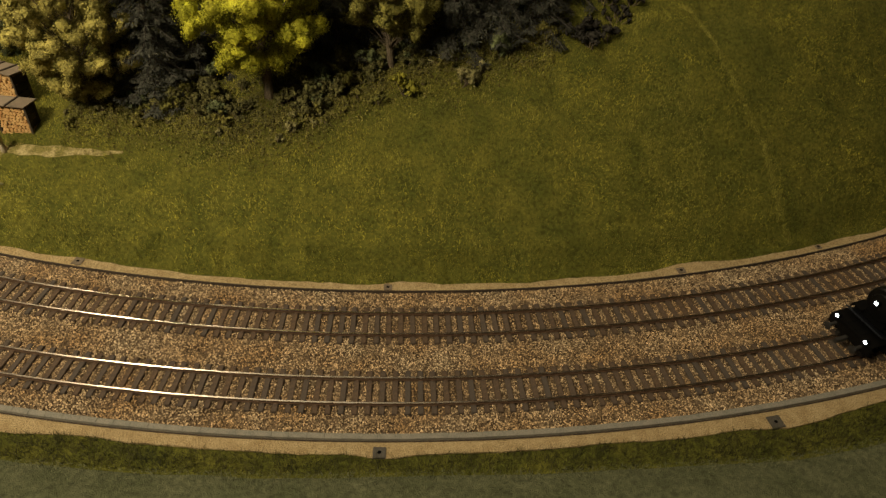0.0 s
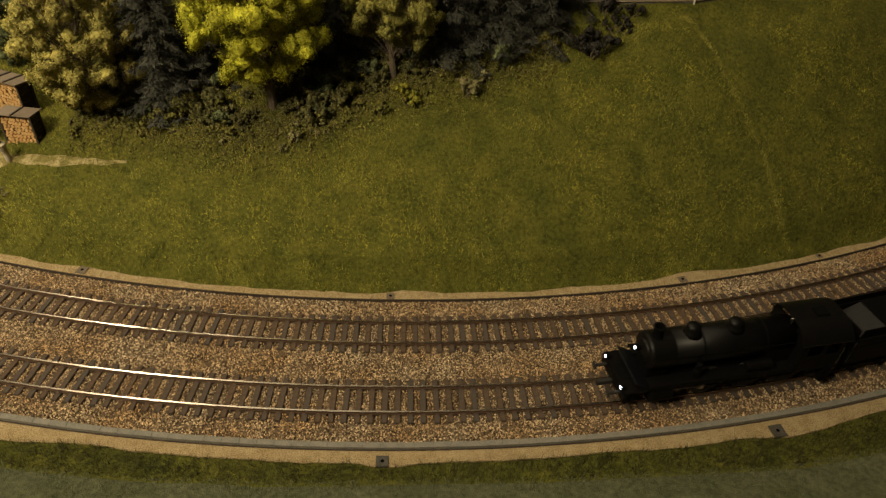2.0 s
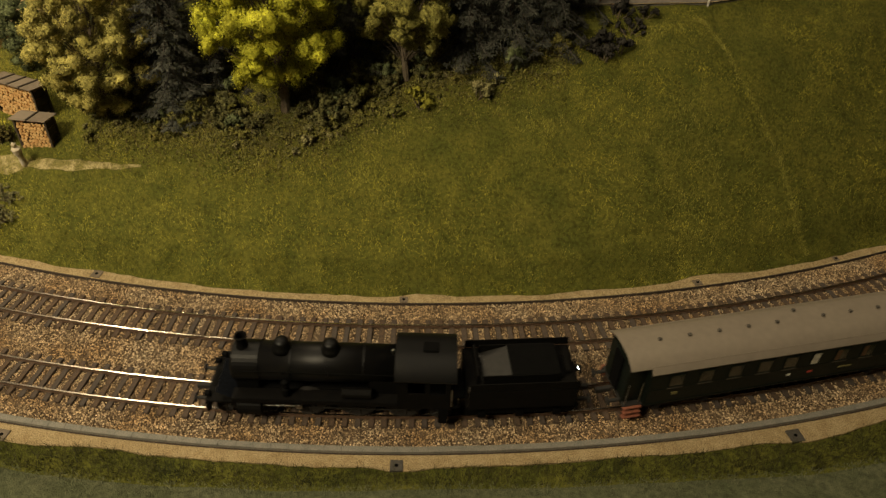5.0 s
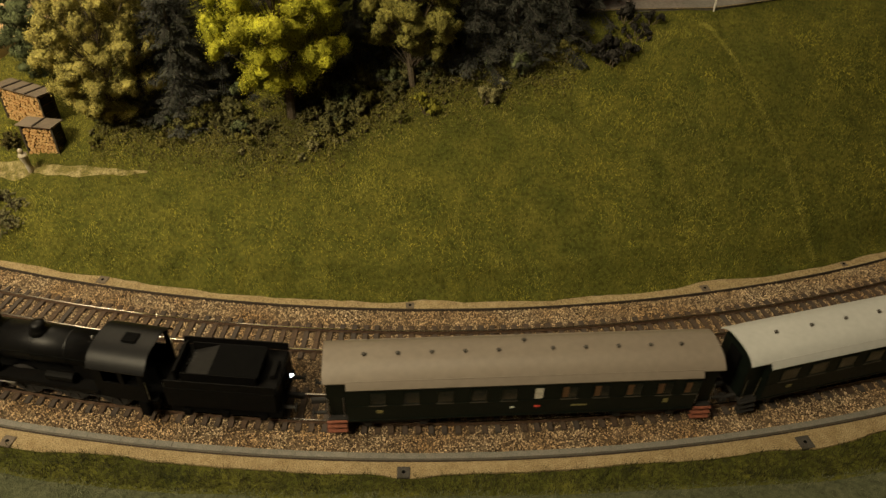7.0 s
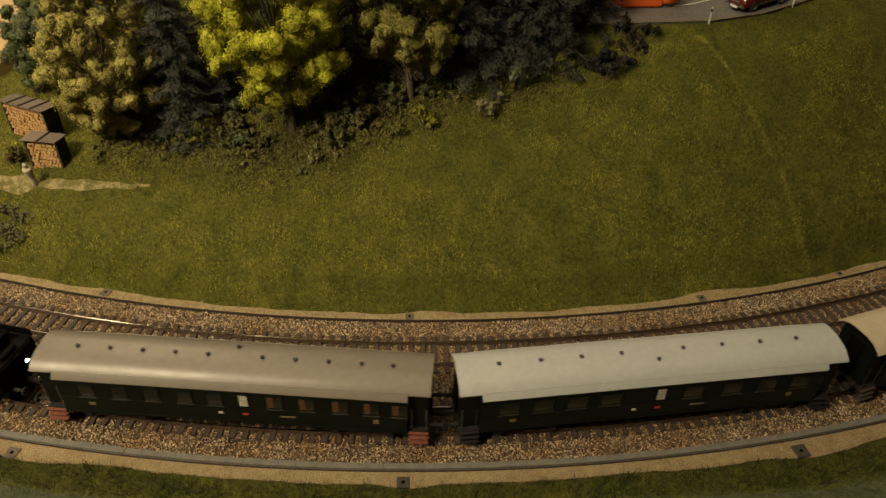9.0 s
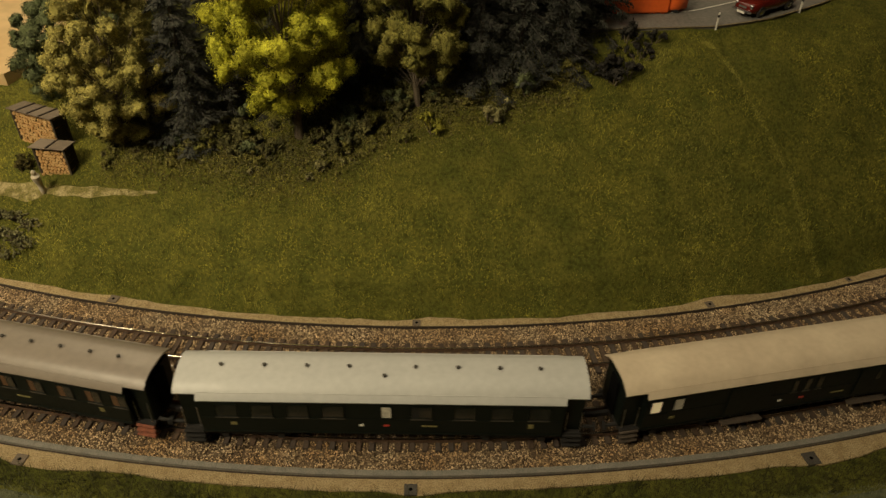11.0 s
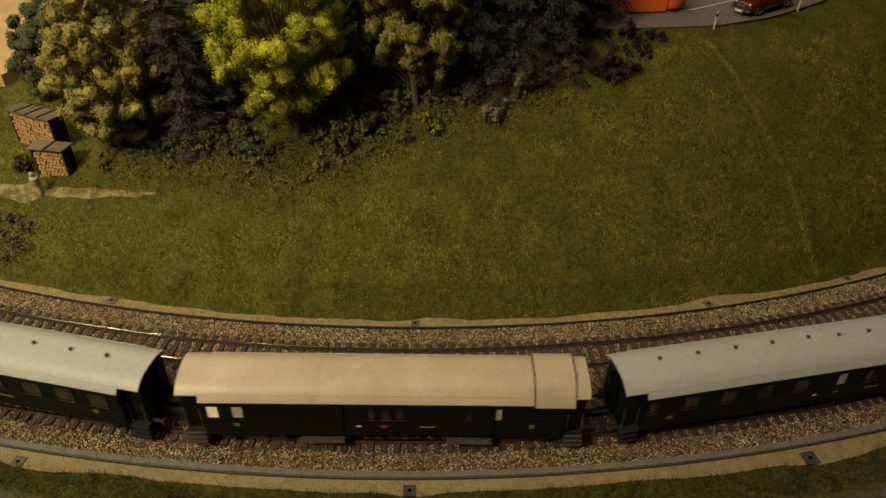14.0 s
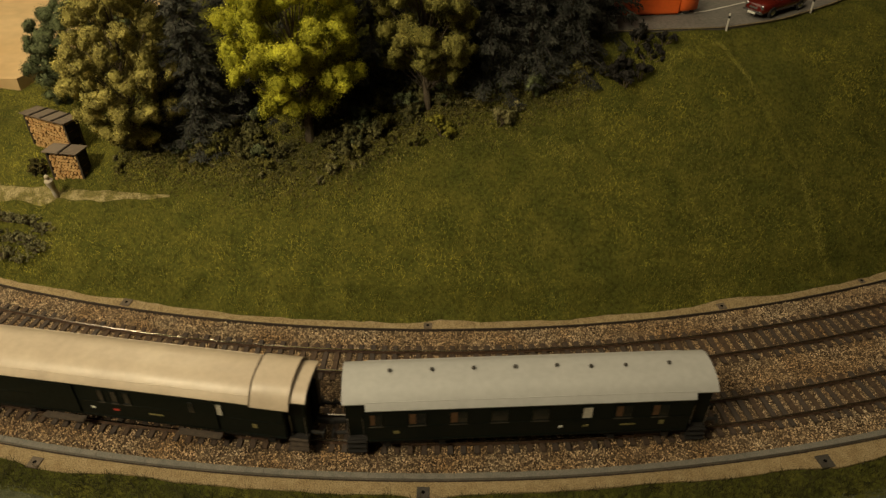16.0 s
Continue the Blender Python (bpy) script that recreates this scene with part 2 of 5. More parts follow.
    "dark_wood": material("dark_shed_wood", (0.05, 0.035, 0.022), 0.9, vary=0.3, scale=300),
    "board": material("bare_plywood", (0.62, 0.44, 0.22), 0.7, vary=0.1, scale=12, other=(0.55, 0.37, 0.17), space="World"),
    "orange": material("orange_lacquer", (0.75, 0.13, 0.02), 0.35, vary=0.06, scale=60, other=(0.70, 0.11, 0.02)),
    "car_red": material("dark_red_lacquer", (0.11, 0.010, 0.006), 0.22, vary=0.08, scale=100, coat=0.5),
    "chrome": material("chrome", (0.75, 0.76, 0.78), 0.12, metal=1.0, vary=0.05, scale=300),
    "tyre": material("tyre_rubber", (0.02, 0.02, 0.02), 0.8, vary=0.2, scale=600),
    "figure": material("painted_figurine", (0.35, 0.27, 0.14), 0.7, vary=0.3, scale=250, other=(0.55, 0.5, 0.42)),
    "wall": material("dim_room_wall", (0.45, 0.40, 0.32), 0.9, vary=0.1, scale=2, space="World"),
    "lamp_glow": glowing("lamp_glow", (0.95, 0.97, 1.0), 9.0),
    "lit_window": glowing("lit_window", (1.0, 0.80, 0.45), 0.25),
}


# ---- mesh helpers ----
def mesh_of(name, verts, faces, mat, smooth=False):
    me = bpy.data.meshes.new(name)
    me.from_pydata([tuple(v) for v in verts], [], [tuple(f) for f in faces])
    me.materials.append(mat)
    if smooth:
        me.polygons.foreach_set("use_smooth", [True] * len(me.polygons))
    me.update()
    return me


def soup(name, points, size, mat, normals=None, facing=None):
    """Many loose faces of the same corner count: points is (n, size, 3)."""
    points = np.asarray(points, dtype=np.float32)
    if normals is not None:         # wind each face so that its front is on the side of its shading normal
        front = np.cross(points[:, 1] - points[:, 0], points[:, 2] - points[:, 0])
        away = (front * (normals if facing is None else np.asarray(facing))).sum(1) < 0
        points[away] = points[away][:, ::-1]
    n = len(points)
    me = bpy.data.meshes.new(name)
    me.vertices.add(n * size)
    me.vertices.foreach_set("co", np.asarray(points, dtype=np.float32).ravel())
    me.loops.add(n * size)
    me.loops.foreach_set("vertex_index", np.arange(n * size, dtype=np.int32))
    me.polygons.add(n)
    me.polygons.foreach_set("loop_start", np.arange(0, n * size, size, dtype=np.int32))
    me.polygons.foreach_set("loop_total", np.full(n, size, dtype=np.int32))
    me.materials.append(mat)
    if normals is not None:         # rounded shading, as a tuft of fibres has
        soft = me.attributes.new("custom_normal", "FLOAT_VECTOR", "POINT")
        soft.data.foreach_set("vector", np.repeat(np.asarray(normals, dtype=np.float32), size, axis=0).ravel())
    me.update(calc_edges=True)
    return me


def part(name, bm, mat, parent, label="", smooth=False):
    """One mesh object under a thing or a part."""
    if isinstance(bm, bpy.types.Mesh):
        me = bm
    else:
        me = bpy.data.meshes.new(name)
        bm.normal_update()
        bm.to_mesh(me)
        bm.free()
        me.materials.append(mat)
        if smooth:
            me.polygons.foreach_set("use_smooth", [True] * len(me.polygons))
    ob = new(name, me)
    ob.parent = parent
    if label:
        tagged(ob, label)
    return ob


def box(x0, x1, y0, y1, z0, z1, bevel=0.0, bm=None, turn=None):
    bm = bm or bmesh.new()
    m = Matrix.Translation(((x0 + x1) / 2, (y0 + y1) / 2, (z0 + z1) / 2)) @ Matrix.Diagonal((x1 - x0, y1 - y0, z1 - z0, 1))
    if turn is not None:
        m = turn @ m
    made = bmesh.ops.create_cube(bm, size=1.0, matrix=m)
    if bevel:
        edges = list({e for v in made["verts"] for e in v.link_edges})
        bmesh.ops.bevel(bm, geom=edges, offset=bevel, segments=2, affect="EDGES")
    return bm


def tube(a, b, r0, r1=None, sides=12, bm=None, caps=True):
    bm = bm or bmesh.new()
    a, b = Vector(a), Vector(b)
    d = b - a
    m = Matrix.Translation((a + b) / 2) @ d.to_track_quat("Z", "Y").to_matrix().to_4x4()
    bmesh.ops.create_cone(bm, cap_ends=caps, segments=sides, radius1=r0, radius2=r0 if r1 is None else r1, depth=d.length, matrix=m)
    return bm


def lathe(profile, origin, axis, sides=20, bm=None):
    """Turned solid: profile rows of (radius, along)."""
    bm = bm or bmesh.new()
    turn = Vector(axis).to_track_quat("Z", "Y").to_matrix().to_4x4()
    m = Matrix.Translation(origin) @ turn
    rings = []
    for r, h in profile:
        rings.append([bm.verts.new(m @ Vector((r * math.cos(2 * math.pi * k / sides), r * math.sin(2 * math.pi * k / sides), h))) for k in range(sides)])
    for p, q in zip(rings, rings[1:]):
        for k in range(sides):
            bm.faces.new((p[k], p[(k + 1) % sides], q[(k + 1) % sides], q[k]))
    bm.faces.new(rings[0][::-1])
    bm.faces.new(rings[-1])
    return bm


def arc_strip(name, r0, r1, z0, z1, a0, a1, n, mat, parent=None, edge=None):
    """A ring piece with top and both sides, along the curve."""
    verts, faces = [], []
    for i in range(n + 1):
        a = a0 + (a1 - a0) * i / n
        e0, e1 = edge(a) if edge else (0, 0)
        for r, z in ((r0 + e0, z0), (r0 + e0, z1), (r1 + e1, z1), (r1 + e1, z0)):
            verts.append((CX + r * math.sin(a), CY - r * math.cos(a), z))
    for i in range(n):
        for k in range(4):
            p, q = 4 * i + k, 4 * i + (k + 1) % 4
            faces.append((p, q, q + 4, p + 4))
    faces += [(3, 2, 1, 0), (4 * n, 4 * n + 1, 4 * n + 2, 4 * n + 3)]
    ob = new(name, mesh_of(name, verts, faces, mat))
    if parent:
        ob.parent = parent
    return ob


def thing(name, label, category, m=None, group="", kind=""):
    ob = new(name)
    ob.empty_display_size = 0.01
    if m is not None:
        ob.matrix_basis = m
    return tagged(ob, label, category, group, kind)


# ---- room and landscape ----
A0, A1 = -1.05, 1.50                # stretch of the curve that is laid


def plain(name, verts, mat):
    ob = new(name, mesh_of(name, verts, [(0, 1, 2, 3), (7, 6, 5, 4), (0, 4, 5, 1), (1, 5, 6, 2), (2, 6, 7, 3), (3, 7, 4, 0)], mat))
    return tagged(ob, kind="structure")


def slab(name, x0, x1, y0, y1, z0, z1, mat):
    return plain(name, [(x0, y0, z1), (x1, y0, z1), (x1, y1, z1), (x0, y1, z1), (x0, y0, z0), (x1, y0, z0), (x1, y1, z0), (x0, y1, z0)], mat)


slab("floor", -3, 3, -2.5, 3.5, -1.2, -1.1, M["wall"])
slab("ceiling", -3, 3, -2.5, 3.5, 1.7, 1.8, M["wall"])
slab("wall_north", -3, 3, 3.5, 3.6, -1.1, 1.7, M["wall"])
slab("wall_south", -3, 3, -2.6, -2.5, -1.1, 1.7, M["wall"])
slab("wall_west", -3.1, -3, -2.5, 3.5, -1.1, 1.7, M["wall"])
slab("wall_east", 3, 3.1, -2.5, 3.5, -1.1, 1.7, M["wall"])


def landscape():
    rs = list(np.arange(0.25, 0.70, 0.03)) + list(np.arange(0.70, BANK - 0.05, 0.006)) + list(np.arange(BANK - 0.05, BANK - 0.0025, 0.0018)) + [BANK - 0.002, BANK, R_MID, R_MID + 0.057, R_MID + 0.060] + list(np.arange(R_MID + 0.064, 1.235, 0.005))
    angles = np.concatenate([np.linspace(A0, -0.55, 30, endpoint=False), np.linspace(-0.55, 0.7, 260, endpoint=False), np.linspace(0.7, A1, 40)])
    verts, faces = [], []
    for a in angles:
        for r in rs:
            x, y = CX + r * math.sin(a), CY - r * math.cos(a)
            verts.append((x, y, height(x, y) - 0.0006))
    n = len(rs)
    for i in range(len(angles) - 1):
        for k in range(n - 1):
            p = i * n + k
            faces.append((p, p + n, p + n + 1, p + 1))
    base = len(verts)
    for i in range(len(angles)):      # fascia down to the frame of the layout
        v = verts[i * n + n - 1]
        verts.append((v[0], v[1], -1.098))
    for i in range(len(angles) - 1):
        p = i * n + n - 1
        faces.append((p, p + n, base + i + 1, base + i))
    ob = new("ground", mesh_of("ground", verts, faces, M["soil"], True))
    return tagged(ob, "olive green turf of the model landscape beside the track", "ground", kind="structure")


landscape()


def wobble(seed, amount, f=30):
    def e(a):
        return noise.noise((a * f, seed, 0)) * amount + noise.noise((a * f * 4, seed, 5)) * amount * 0.4
    return e


# ballast bed, sand strips and kerbs
bed = arc_strip("ballast_bed", R_MID - 0.0535, R_MID + 0.0530, -0.0055, -0.0032, A0, A1, 300, M["ballast"])
tagged(bed, "brown and grey ballast bed under two tracks", "ballast", kind="structure")
far_wobble, near_wobble = wobble(2.0, 0.0028), wobble(7.0, 0.0034, 22)


def far_edge(a):
    return far_wobble(a) + 0.0012 - sum(h * math.exp(-((a - c) / w) ** 2) for c, w, h in ((0.262, 0.020, 0.0048), (0.072, 0.014, 0.0020), (-0.130, 0.022, 0.0022)))


def near_edge(a):
    return near_wobble(a) + sum(h * math.exp(-((a - c) / w) ** 2) for c, w, h in ((0.258, 0.022, 0.0062), (0.064, 0.010, 0.0026), (-0.110, 0.020, 0.0030)))
sand = arc_strip("sand_path_far", R_MID - 0.0615, R_MID - 0.0540, -0.0050, -0.0017, A0, A1, 400, M["sand"], edge=lambda a: (far_edge(a), 0.0))
tagged(sand, "narrow pale sand path along the grass bank", "path", kind="structure")
sand = arc_strip("sand_path_near", R_MID + 0.0560, R_MID + 0.0640, -0.0050, -0.0026, A0, A1, 400, M["sand"], edge=lambda a: (0.0, near_edge(a)))
tagged(sand, "pale ochre sand strip beside the concrete trough", "path", kind="structure")
groove = arc_strip("groove_far", R_MID - 0.0545, R_MID - 0.0539, -0.0050, -0.0014, A0, A1, 300, M["dark_joint"])
tagged(groove, "thin dark edging between ballast and sand path", "edging", kind="structure")


outer = arc_strip("groove_near", R_MID + 0.0563, R_MID + 0.0570, -0.0050, -0.0022, A0, A1, 300, M["dark_joint"])
tagged(outer, "thin dark gap beside the cable trough", "edging", kind="structure")


def trough(name, r0, r1, z1, step, a0, a1, mat, label):
    """Cable trough of concrete covers laid end to end, each its own piece."""
    top = thing(name, label, "cable trough", kind="structure")
    n = int((a1 - a0) * r0 / step)
    w = (a1 - a0) / n
    for i in range(n):
        a = a0 + w * i
        bm = box(-step / 2 + 0.00002, step / 2 - 0.00002, -(r1 - r0) / 2, (r1 - r0) / 2, -0.0045, z1, 0.00008) if i == 0 else None
        if bm:
            ob = part("cover_slab", bm, mat, top)
            me = ob.data
        else:
            ob = new("cover_slab", me)
            ob.parent = top
        mid, r = a + w / 2, (r0 + r1) / 2
        jitter = random.uniform(-0.00008, 0.00008)
        ob.matrix_basis = pose(CX + (r + jitter) * math.sin(mid), CY - (r + jitter) * math.cos(mid), random.uniform(-0.00006, 0.00006), 0, 0, math.degrees(mid) + random.uniform(-0.08, 0.08))
    return top


trough("cable_trough", R_MID + 0.0527, R_MID + 0.0560, -0.0008, 0.0090, -0.52, 0.62, M["concrete"], "grey concrete cable trough along the ballast")
for a0, a1 in ((A0, -0.5205), (0.6205, A1)):
    tagged(arc_strip("trough_end", R_MID + 0.0527, R_MID + 0.0560, -0.0045, -0.0008, a0, a1, 60, M["concrete"]), "grey concrete cable trough", "cable trough", kind="structure")


# sleeper spacing and the first sleeper's offset, track by track
SLEEPERS = {R_FAR: (0.00708, 0.00022), R_NEAR: (0.00701, 0.00215)}


def track(name, r, label, pitch, first_at):
    top = thing(name, label, "railway track", group="tracks of the curve", kind="structure")
    for side in (-1, 1):
        rc = r + side * (GAUGE / 2 + 0.0004)
        rail = arc_strip("rail", rc - 0.00045, rc + 0.00045, -0.0016, -0.00012, A0, A1, 420, M["rail"], top)
        foot = arc_strip("rail_foot", rc - 0.0010, rc + 0.0010, -0.0018, -0.00135, A0, A1, 420, M["rail"], rail)
        head = arc_strip("rail_head", rc - 0.00048, rc + 0.00048, -0.00045, 0.0, A0, A1, 420, M["rail_top"], rail)
        tagged(head, "polished steel running surface")
    bm = box(-0.00150, 0.00150, -0.0148, 0.0148, -0.0035, -0.0017, 0.00025)
    first = part("sleeper", bm, M["sleeper"], top)
    me = first.data
    lo, hi = -0.45 * R_NEAR, 0.60 * R_NEAR
    extra = []
    for i, s in enumerate(np.arange(A0 * r + first_at, A1 * r, pitch)):
        a = s / r + random.uniform(-0.0002, 0.0002)
        m = pose(CX + r * math.sin(a), CY - r * math.cos(a), random.uniform(-0.0001, 0.0001), 0, 0, math.degrees(a) + random.uniform(-0.8, 0.8))
        if lo < s < hi:
            ob = first if first else new("sleeper", me)
            first = None
            ob.parent = top
            ob.matrix_basis = m
        else:
            for c in ((-1, -1), (1, -1), (1, 1), (-1, 1)):
                extra.append(m @ Vector((c[0] * 0.0013, c[1] * 0.0148, -0.0017)))
    pts = np.array([tuple(v) for v in extra]).reshape(-1, 4, 3)
    tagged(part("far_sleepers", soup("far_sleepers", pts, 4, M["sleeper"]), None, top), kind="stuff")
    # fastenings, four small plates to a sleeper
    clips = []
    for s in np.arange(A0 * r + first_at, 0.55 * r, pitch)[90:]:
        a = s / r
        for side in (-1, 1):
            for off in (-0.0014, 0.0014):
                rr = r + side * (GAUGE / 2 + 0.0004) + off
                c = Vector((CX + rr * math.sin(a), CY - rr * math.cos(a), -0.0012))
                tx, ty = Vector((math.cos(a), math.sin(a), 0)) * 0.0005, Vector((-math.sin(a), math.cos(a), 0)) * 0.0004
                clips.append([c - tx - ty, c + tx - ty, c + tx + ty, c - tx + ty])
    tagged(part("fastenings", soup("fastenings", np.array([[tuple(v) for v in q] for q in clips]), 4, M["rail"]), None, top), kind="stuff")
    return top


track("track_1", R_FAR, "curved track with brown sleepers and bright rails", *SLEEPERS[R_FAR])
track("track_2", R_NEAR, "curved track with brown sleepers that carries the train", *SLEEPERS[R_NEAR])


def stones():
    """Ballast: small uneven stones bedded in the layer below."""
    rng = np.random.default_rng(4)
    n = 225000
    a = rng.uniform(-0.50, 0.66, n)
    r = R_MID + rng.uniform(-0.0530, 0.0525, n)
    keep = np.ones(n, bool)
    size = rng.uniform(0.00034, 0.00066, n)
    z = np.full(n, -0.0024)
    for rt in (R_FAR, R_NEAR):
        d = np.abs(r - rt)
        pitch, first_at = SLEEPERS[rt]
        ang = np.mod(a * rt - A0 * rt - first_at, pitch)
        over = (d < 0.0152) & ((ang < 0.0019) | (ang > pitch - 0.0019))
        keep &= ~over
        keep &= ~(np.abs(d - GAUGE / 2 - 0.0004) < 0.0013)
        crib = d < 0.0150
        z = np.where(crib, -0.0023, z)
        size = np.where(crib, size * 0.85, size)
    z = z + rng.uniform(-0.0003, 0.0004, n)
    a, r, z, size = a[keep], r[keep], z[keep], size[keep]
    n = len(a)
    c = np.stack([CX + r * np.sin(a), CY - r * np.cos(a), z], 1)
    q = rng.normal(size=(n, 3, 3))
    w = q[:, 1] * 0.45 + [0, 0, 1.0]
    w /= np.linalg.norm(w, axis=1, keepdims=True)
    u = np.cross(w, q[:, 0])
    u /= np.linalg.norm(u, axis=1, keepdims=True)
    v = np.cross(w, u)
    flat = w * 0.35
    corners = np.stack([u - flat, v - flat, -u - flat, -v - flat, w * 0.8 + 0.3 * u * rng.normal(0, 1, (n, 1))], 1) * size[:, None, None] * rng.uniform(0.75, 1.2, (n, 5, 1)) + c[:, None, :]
    tri = np.array([[0, 1, 4], [1, 2, 4], [2, 3, 4], [3, 0, 4]])
    me = bpy.data.meshes.new("ballast_stones")
    me.vertices.add(n * 5)
    me.vertices.foreach_set("co", corners.astype(np.float32).ravel())
    idx = (np.arange(n)[:, None, None] * 5 + tri[None]).astype(np.int32)
    me.loops.add(idx.size)
    me.loops.foreach_set("vertex_index", idx.ravel())
    me.polygons.add(n * 4)
    me.polygons.foreach_set("loop_start", np.arange(0, idx.size, 3, dtype=np.int32))
    me.polygons.foreach_set("loop_total", np.full(n * 4, 3, dtype=np.int32))
    me.materials.append(M["stone"])
    me.update(calc_edges=True)
    tagged(new("ballast_stones", me), "loose brown and grey ballast stones", "ballast", kind="stuff")


stones()


def blades(name, spots, tall, wide, mat, label, seed, lean=0.5):
    """Upright fibres, one narrow triangle each, at rows of x, y, z."""
    rng = np.random.default_rng(seed)
    n = len(spots)
    turn = rng.uniform(0, 2 * math.pi, n)
    h = tall * rng.uniform(0.5, 1.2, n) * np.array([0.95 + 0.75 * noise.noise((p[0] * 130, p[1] * 130, 6)) for p in spots])
    side = np.stack([np.cos(turn), np.sin(turn), np.zeros(n)], 1) * (wide * rng.uniform(0.7, 1.3, n))[:, None]
    tip = np.stack([rng.normal(0, lean, n) * h, rng.normal(0, lean, n) * h, h], 1)
    pts = np.stack([spots - side, spots + side, spots + tip], 1)
    up = np.stack([rng.normal(0, 0.30, n), rng.normal(0, 0.30, n) - 0.1, np.ones(n)], 1)
    up /= np.linalg.norm(up, axis=1, keepdims=True)
    return tagged(new(name, soup(name, pts, 3, mat, up, (0, -0.7, 0.7))), label, "grass", kind="stuff")


TABLE_A, TABLE_R = np.arange(-0.47, 0.60, 0.0026), np.arange(BANK - 0.195, R_MID + 0.128, 0.0020)
TABLE = np.array([[height(CX + r * math.sin(a), CY - r * math.cos(a)) for r in TABLE_R] for a in TABLE_A])


def heights(a, r):
    """Heights of many spots at once, between the knots of a table."""
    i = np.clip((a - TABLE_A[0]) / 0.0026, 0, len(TABLE_A) - 1.001)
    k = np.clip((r - TABLE_R[0]) / 0.0020, 0, len(TABLE_R) - 1.001)
    i0, k0 = i.astype(int), k.astype(int)
    f, g = i - i0, k - k0
    return (TABLE[i0, k0] * (1 - g) + TABLE[i0, k0 + 1] * g) * (1 - f) + (TABLE[i0 + 1, k0] * (1 - g) + TABLE[i0 + 1, k0 + 1] * g) * f


def grass_spots(n, r0, r1, a0, a1, seed, keep):
    rng = np.random.default_rng(seed)
    a, r = rng.uniform(a0, a1, n), rng.uniform(r0, r1, n)
    kept = np.array([keep(ai, ri) for ai, ri in zip(a.tolist(), r.tolist())])
    a, r = a[kept], r[kept]
    return np.stack([CX + r * np.sin(a), CY - r * np.cos(a), heights(a, r) - 0.0007], 1)


def meadow(a, r):
    rho = BANK - r
    if rho < 0.012 and rho < far_edge_foot(a):
        return False
    if a > 0.20 and r < road_edge(a) + 0.002:
        return False
    if on_sand_lane(a, rho):
        return False
    return True


def far_edge_foot(a):
    return 0.0005 - far_edge(a)


def on_sand_lane(a, rho):
    if a > -0.12 or rho > 0.08:
        return False
    mid = np.interp(a, [-0.6, -0.255, -0.211, -0.133, -0.10], [0.040, 0.046, 0.052, 0.063, 0.066])
    half = np.interp(a, [-0.6, -0.22, -0.16, -0.125], [0.0075, 0.0060, 0.0035, 0.0])
    return abs(rho - mid) < half * (0.75 + 0.75 * noise.noise((a * 120, rho * 260, 3)))


blades("meadow_grass", grass_spots(165000, BANK - 0.19, BANK, -0.42, 0.52, 11, meadow), 0.0021, 0.00016, M["grass"], "olive green static grass on the meadow", 12)


def tuft_patch(a, r):
    """Patches of paler, taller tufts in the meadow."""
    x, y = CX + r * math.sin(a), CY - r * math.cos(a)
    return meadow(a, r) and noise.noise((x * 16, y * 16, 9)) + 0.6 * noise.noise((x * 60, y * 60, 4)) > 0.10


blades("meadow_tufts", grass_spots(60000, BANK - 0.16, BANK, -0.36, 0.30, 61, tuft_patch), 0.0022, 0.00018, M["grass_pale"], "paler yellow-green tufts in the meadow", 62, 0.22)
blades("bank_foot_grass", grass_spots(22000, BANK - 0.020, BANK, -0.40, 0.52, 63, lambda a, r: BANK - r > far_edge_foot(a) and noise.noise((a * 45, r * 60, 1)) > -0.12), 0.0036, 0.00017, M["grass_foot"], "longer dark green grass at the foot of the bank", 64, 0.45)


def bank_line(a):
    """Where the dark strip meets the bluish front grass."""
    return R_MID + np.interp(a, [-0.10, -0.026, 0.09, 0.17, 0.25], [0.0805, 0.0778, 0.0738, 0.0775, 0.0850]) + noise.noise((a * 40, 4, 8)) * 0.0012


def front_bank():
    """Turf of the near slope under the bluish grass."""
    verts, faces = [], []
    angles, n = np.linspace(-0.40, 0.50, 150), 8
    for a in angles:
        for k in range(n):
            r = bank_line(a) - 0.001 + (R_MID + 0.150 - bank_line(a)) * k / (n - 1)
            x, y = CX + r * math.sin(a), CY - r * math.cos(a)
            verts.append((x, y, height(x, y) + (0.0004 if k else -0.0012)))
    for i in range(len(angles) - 1):
        for k in range(n - 1):
            p = i * n + k
            faces.append((p, p + n, p + n + 1, p + 1))
    tagged(new("front_bank", mesh_of("front_bank", verts, faces, M["soil_front"], True)), "bluish green turf in front of the track", "ground", kind="structure")


front_bank()
# longer olive blades, their shade painted in as a darker colour
blades("strip_grass", grass_spots(34000, R_MID + 0.058, R_MID + 0.090, -0.32, 0.44, 13,
       lambda a, r: R_MID + 0.0640 + near_edge(a) < r < bank_line(a) + 0.001), 0.0038, 0.00018, M["grass_strip"], "olive grass strip beside the sand, shade between its long blades put into the colour", 14)
blades("front_grass", grass_spots(56000, R_MID + 0.070, R_MID + 0.122, -0.26, 0.42, 17,
       lambda a, r: r > bank_line(a)), 0.0022, 0.00018, M["grass_near"], "bluish green grass in front of the track", 18)


